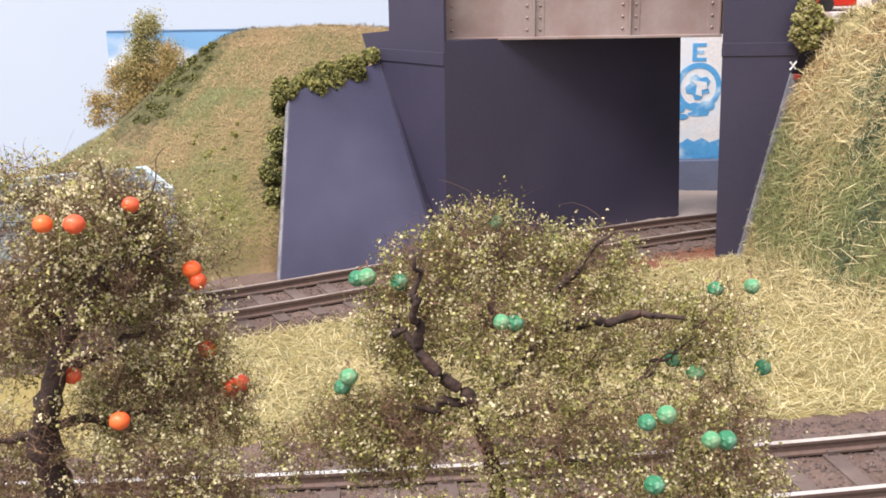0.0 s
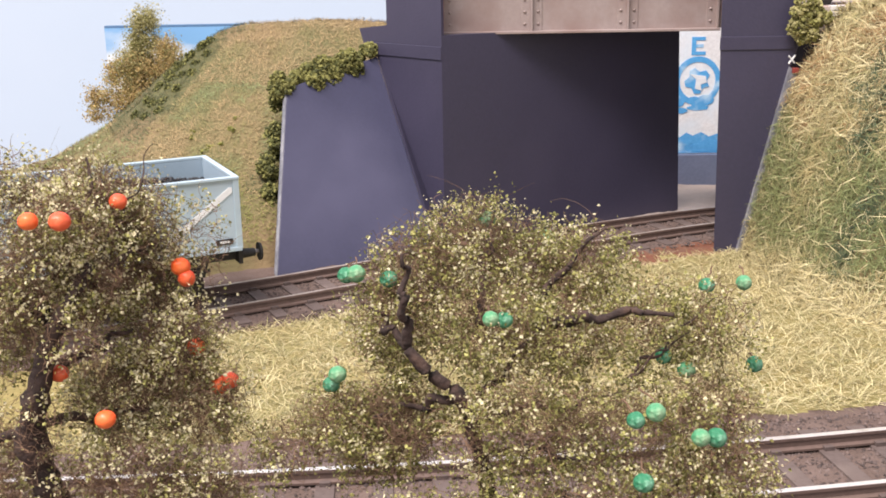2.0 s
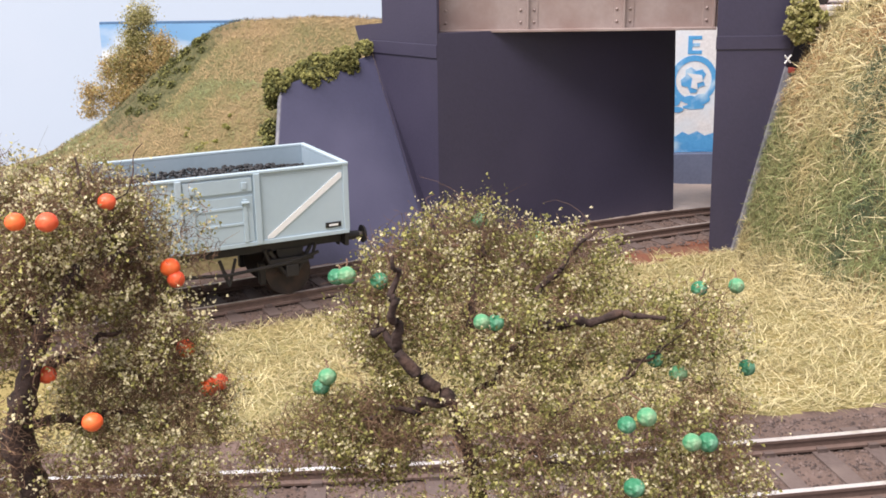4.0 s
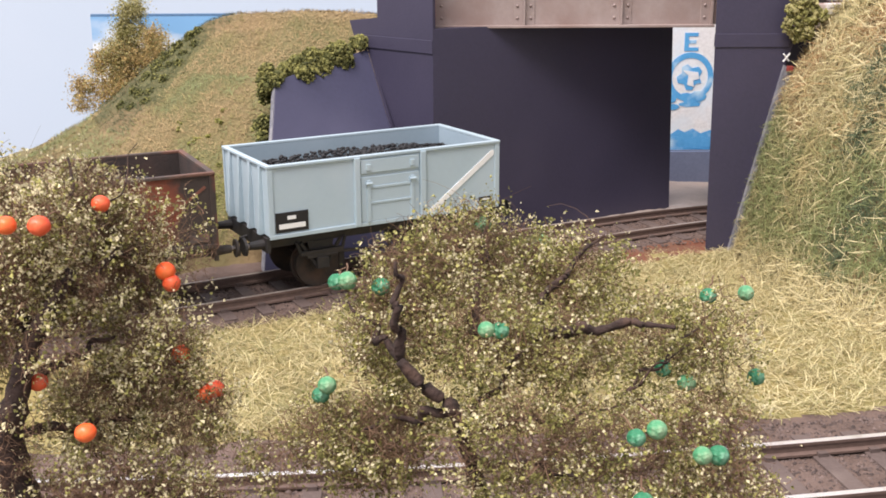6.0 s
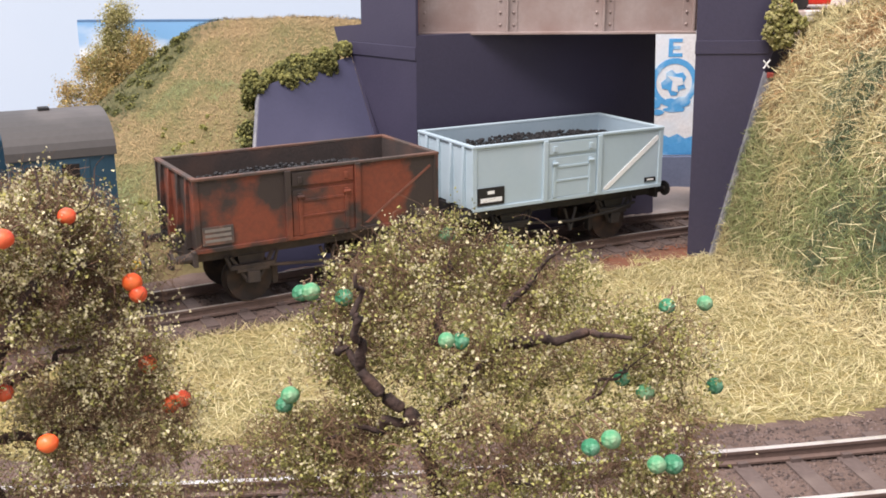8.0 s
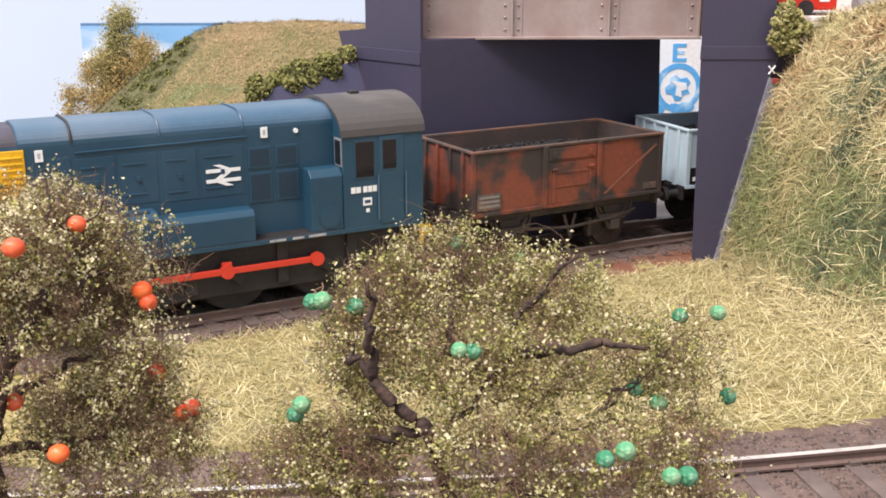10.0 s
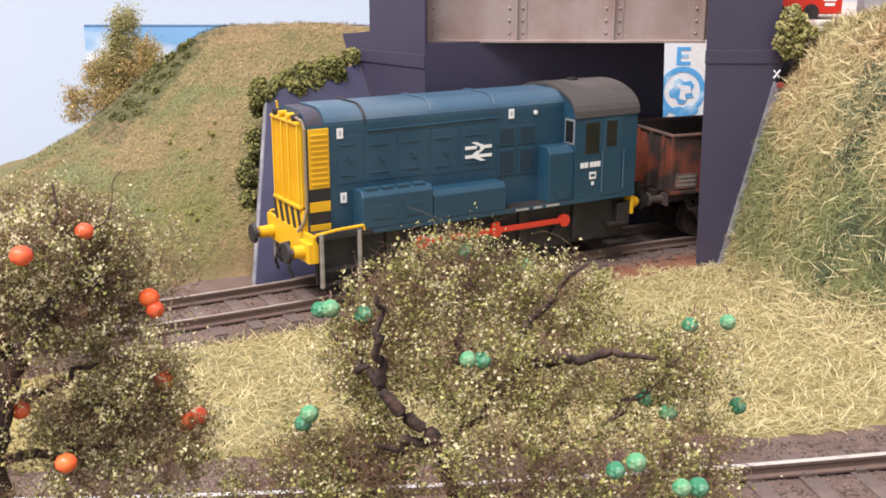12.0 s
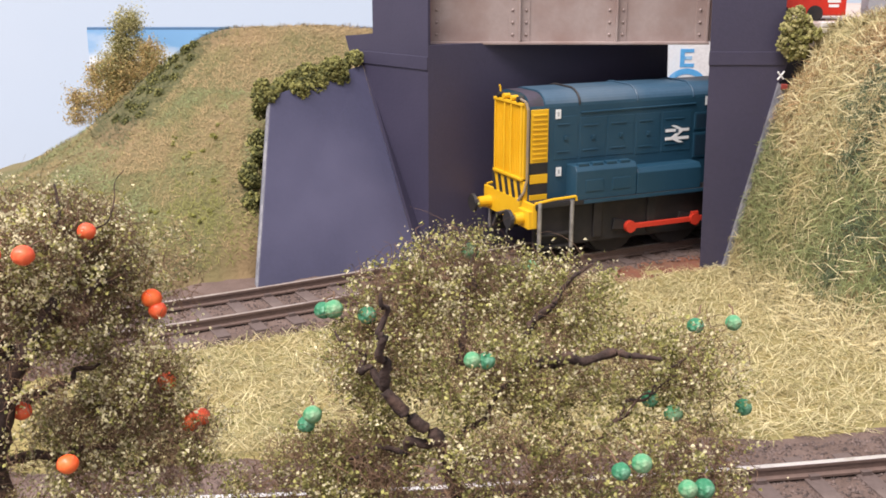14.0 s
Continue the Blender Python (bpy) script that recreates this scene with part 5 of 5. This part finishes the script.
def foam_bush(name, label, category, clumps, seed, mats, lump=1.1, density=120):
    """Clumps of foliage foam: many small uneven lumps."""
    rng = random.Random(seed)
    bm = bmesh.new()
    lumps_in = []
    foot = Vector((sum(c[0][0] for c in clumps) / len(clumps), sum(c[0][1] for c in clumps) / len(clumps), min(c[0][2] - c[1] for c in clumps)))
    for (c, r) in clumps:
        for k in range(int(density * (r / 4) ** 2)):
            d = Vector((rng.gauss(0, 1), rng.gauss(0, 1), rng.gauss(0, 1))).normalized()
            lumps_in.append((Vector(c) + d * r * rng.uniform(0.55, 1.05) - foot, lump * rng.uniform(0.5, 1.2)))
    ico = bmesh.new()
    bmesh.ops.create_icosphere(ico, subdivisions=1, radius=1)
    base_v, base_f = [v.co.copy() for v in ico.verts], [[v.index for v in f.verts] for f in ico.faces]
    ico.free()
    verts, faces, index = [], [], []
    for p, r in lumps_in:
        k = len(verts)
        verts += [tuple(p + v * r * rng.uniform(0.3, 1.6)) for v in base_v]
        faces += [[i + k for i in f] for f in base_f]
        index += [rng.randrange(len(mats))] * len(base_f)
    t = thing(name, label, category, foot)
    ob = from_lists("foam_clump", verts, faces, mats, t)
    ob.data.polygons.foreach_set("material_index", index)
    return t


def shrub_tree():
    t = thing("shrub_tree", "tall feathery ochre and olive shrub against the sky board", "shrub", (-120, 408, 18))
    clumps = [((-117, 408, 60), (5, 5, 5), 0.8), ((-118.5, 408, 52), (7, 6, 7), 1.2), ((-122, 408, 42), (9, 7, 8), 1.4), ((-112, 406, 43), (7, 6, 6), 0.9), ((-128, 408, 32), (8, 7, 7), 1.0), ((-118, 405, 33), (8, 7, 8), 1.2), ((-138, 408, 31), (5, 5, 5), 0.5), ((-138, 408, 25), (5, 5, 4), 0.4), ((-126, 405, 25), (9, 6, 5), 0.9), ((-108.5, 404, 49), (5, 5, 5), 0.6), ((-106, 402, 43), (5, 5, 6), 0.6), ((-130, 408, 40), (5, 5, 5), 0.4)]
    local = [((c[0] + 120, c[1] - 408, c[2] - 18), r, w) for c, r, w in clumps]
    for b in ((2, 0, 40), (-6, 0, 22), (8, -2, 26), (-16, 0, 12), (0, -2, 30)):
        part("stem", limb([(0, 0, -3), (b[0] * 0.4, b[1] * 0.5, b[2] * 0.5), b], 0.9, 0.3, 6), BARK, t)
    foliage("leaf_mass", "ochre and brown leaf flakes", t, local[2:], 30000, 0.85, [BUSH_OCHRE, BUSH_OLIVE, BUSH_TAN], 71, (0.45, 0.25, 0.3), 0.1, 0.2, -0.3, 20, 2.0)
    foliage("leaf_top", "grey-olive leaf flakes", t, local[:3], 18000, 0.8, [BUSH_OLIVE, BUSH_PALE, BUSH], 72, (0.55, 0.25, 0.2), 0.1, 0.2, -0.3, 20, 2.0)


def tufts():
    """Small green growths dotted over the grass bank."""
    rng = random.Random(19)
    for k in range(14):
        x, y = rng.uniform(-84, -60), rng.uniform(296, 340)
        z = left_height(x, y)
        foam_bush("grass_tuft", "small yellow-green foam tuft on the grass bank", "tuft", [((x + rng.uniform(-2, 2), y + rng.uniform(-2, 2), z - 0.2), rng.uniform(0.4, 0.8)) for j in range(4)], 200 + k, [BUSH_LIME, BUSH], 0.3, 900)


def hedge():
    tufts()
    rng = random.Random(8)
    for k, (x, z, r) in enumerate(((-49.5, 45.5, 4.0), (-44, 47.5, 4.6), (-37.5, 48.5, 5.2), (-31.5, 50.5, 5.2), (-27, 52.0, 3.6))):
        y = 315.0 + 4.2 * k
        pts = [((x + rng.uniform(-2.6, 2.6), y + rng.uniform(-1.5, 1.5), z + rng.uniform(-2.4, 2.2)), r * rng.uniform(0.45, 0.75)) for j in range(6)]
        foam_bush("bush", "olive foam bush on top of the wing wall", "bush", pts, 40 + k, [BUSH, BUSH, BUSH_DARK], 0.6, 620)
    for k, (x, y, z) in enumerate(((-53.5, 322, 40), (-53.5, 312, 29.5), (-55.0, 306, 22), (-54.5, 300, 13.5))):
        pts = [((x + rng.uniform(-1.6, 1.2), y + rng.uniform(-1.5, 1.5), z + rng.uniform(-3.4, 3.4)), rng.uniform(1.6, 2.6)) for j in range(5)]
        foam_bush("bush", "dark olive foam bush along the wing wall's edge", "bush", pts, 50 + k, [BUSH_DARK, BUSH], 0.6, 330)
    foam_bush("bush", "olive foam bush beside the pier top", "bush", [((96.5, 294, 65.0), 2.8), ((100, 294, 64.0), 2.8), ((95.8, 294, 61.5), 2.6), ((97.5, 294, 68.6), 2.8), ((102.6, 294, 64), 2.2), ((97.5, 294, 58.6), 2.0), ((99.8, 294, 67.4), 2.2), ((99.5, 294, 60), 2.4)], 60, [BUSH, BUSH_OLIVE], 0.6, 330)
    shrub_tree()
    low = [(x, y, left_height(x, y) - 0.7) for x, y in ((-86, 374), (-90, 372), (-90, 366), (-94, 368), (-94, 360), (-98, 364), (-98, 356), (-102, 368), (-102, 358), (-98, 350), (-105, 362), (-103, 351), (-108, 357))]
    foam_bush("shrub", "low dark green undergrowth on the bank", "shrub", [(c, 2.1) for c in low], 63, [BUSH_DARK, BUSH_DARK, BUSH], 0.4, 800)
    foam_bush("shrub", "dark green shrub on the bank beside the shrub tree", "shrub", [((-86, 380, 54.0), 1.6), ((-89, 380, 52.0), 2.2), ((-93, 378, 48.2), 2.6), ((-96, 376, 44.8), 3), ((-99.5, 375, 41.6), 3), ((-103, 374, 37.6), 3.2), ((-107, 373, 33.2), 3.2), ((-111, 372, 29), 3), ((-115, 373, 26), 3), ((-98, 370, 41), 2.8), ((-103, 366, 35), 2.4)], 62, [BUSH_DARK, BUSH_DARK, BUSH], 0.45, 560)


hedge()


def toy_van():
    t = thing("toy_van", "red model delivery van standing on the road bridge", "van", (108, 316, 66.6))
    red = material("van_red", (0.6, 0.03, 0.015), (0.52, 0.025, 0.015), rough=0.3)
    part("body", prism([(-12, -6, 1.4), (9, -6, 1.4), (9, -6, 13), (7, -6, 18), (-12, -6, 18)], Vector((0, 12, 0)), bevel=0.5), red, t)
    for x in (-9.5, 0):
        part("wheel_arch", rod((x, -6.25, 2.0), (x, -5.5, 2.0), 2.3, n=20), BLACK, t)
        wheel = part("wheel", rod((x, -6.4, 1.7), (x, -5.0, 1.7), 1.7, n=20), BLACK, t)
        part("rim", rod((x, -6.5, 1.7), (x, -6.3, 1.7), 0.8, n=14), BLACK, wheel)
    for k in range(3):
        part("lettering_bar", box(3 + 0.4 * k, 7.5 - 0.4 * k, -6.15, -5.95, 6.4 - 1.3 * k, 7.2 - 1.3 * k), WHITE, t)
    kerb = part("kerb", box(106, 200, 298, 301, 64.0, 67.0, 0.2), material("kerb_white", (0.7, 0.68, 0.66), rough=0.7))
    tagged(kerb, "pale kerb of the road over the bridge", "kerb", kind="structure")
    slab = part("parapet", box(124, 200, 312, 318, 66.4, 74.0, 0.3), material("parapet_grey", (0.3, 0.31, 0.33), (0.26, 0.27, 0.29), rough=0.7, third=(0.36, 0.36, 0.37), patch=80))
    tagged(slab, "plain grey parapet beside the road over the bridge", "parapet", kind="structure")
    marker = tube([(94.6, 296.2, 51.4), (96.2, 295.8, 53.8)], 0.25)
    tube([(96.2, 296.2, 51.6), (94.4, 295.8, 53.6)], 0.25, 6, marker)
    post = thing("marker_post", "small white crossed marker with a red base", "marker")
    part("cross", marker, WHITE, post)
    part("red_base", box(95.6, 97.4, 295.2, 296.4, 48.8, 50.3, 0.2), material("dull_red", (0.25, 0.04, 0.03), rough=0.6), post)


toy_van()


# ---- what moves ----
RUN = [(0, -114.5), (0.5, -111.2), (1, -107.5), (1.5, -103.4), (2, -98.5), (2.5, -92.8), (3, -86.2), (4, -69.6), (5.3, -43.6), (5.7, -32.6), (6, -24.4), (6.5, -10.2), (7, 5.0), (7.5, 21.5), (8, 39.0), (9, 75.6), (10.5, 132.4), (11, 149.7), (11.5, 166.9), (12, 183.5), (12.5, 201.1), (13, 217.8), (14, 251.5)]


def run_at(t):
    """Place of the leading wagon along the rear line, gliding between the rows."""
    ts, vs = np.array([r[0] for r in RUN], float), np.array([r[1] for r in RUN], float)
    slope = np.gradient(vs, ts)
    k = int(np.clip(np.searchsorted(ts, t) - 1, 0, len(ts) - 2))
    h = ts[k + 1] - ts[k]
    u = (t - ts[k]) / h
    return float((1 + 2 * u) * (1 - u) ** 2 * vs[k] + u * (1 - u) ** 2 * h * slope[k] + u * u * (3 - 2 * u) * vs[k + 1] + u * u * (u - 1) * h * slope[k + 1])


def vehicle_pose(s, base):
    a, b = on_rear(s - base / 2), on_rear(s + base / 2)
    mid = (a + b) / 2
    return pose(mid.x * MM, mid.y * MM, 0, 0, 0, math.degrees(math.atan2(b.y - a.y, b.x - a.x)))


def motions():
    times = [k * 0.25 for k in range(57)]
    for vehicle, behind, base in ((grey_wagon, 0, 36), (brown_wagon, 76.7, 36), (shunter_loco, 174.3, 46)):
        walk(vehicle, [(t, vehicle_pose(run_at(t) - behind, base)) for t in times])
    for vehicle in (grey_wagon, brown_wagon):
        for wheel in [c for c in vehicle.children if c.name.startswith("wheelset")]:
            x, y, z = wheel.location
            walk(wheel, [(t, pose(x, y, z, 0, math.degrees((run_at(t) - run_at(0)) / 5.95), 0)) for t in times])
    for wheel in loco_wheels:
        x, y, z = wheel.location
        walk(wheel, [(t, pose(x, y, z, 0, crank_angle(t), 0)) for t in times])
    for side, bar in zip((-1, 1), loco_rods):
        walk(bar, [(t, pose(3.7 * MM * math.sin(radians(crank_angle(t))), 0, (9.0 + 3.7 * math.cos(radians(crank_angle(t)))) * MM)) for t in times])


def crank_angle(t):
    return CRANK + math.degrees((run_at(t) - run_at(0)) / 9.0)


CRANK = -69.0

motions()
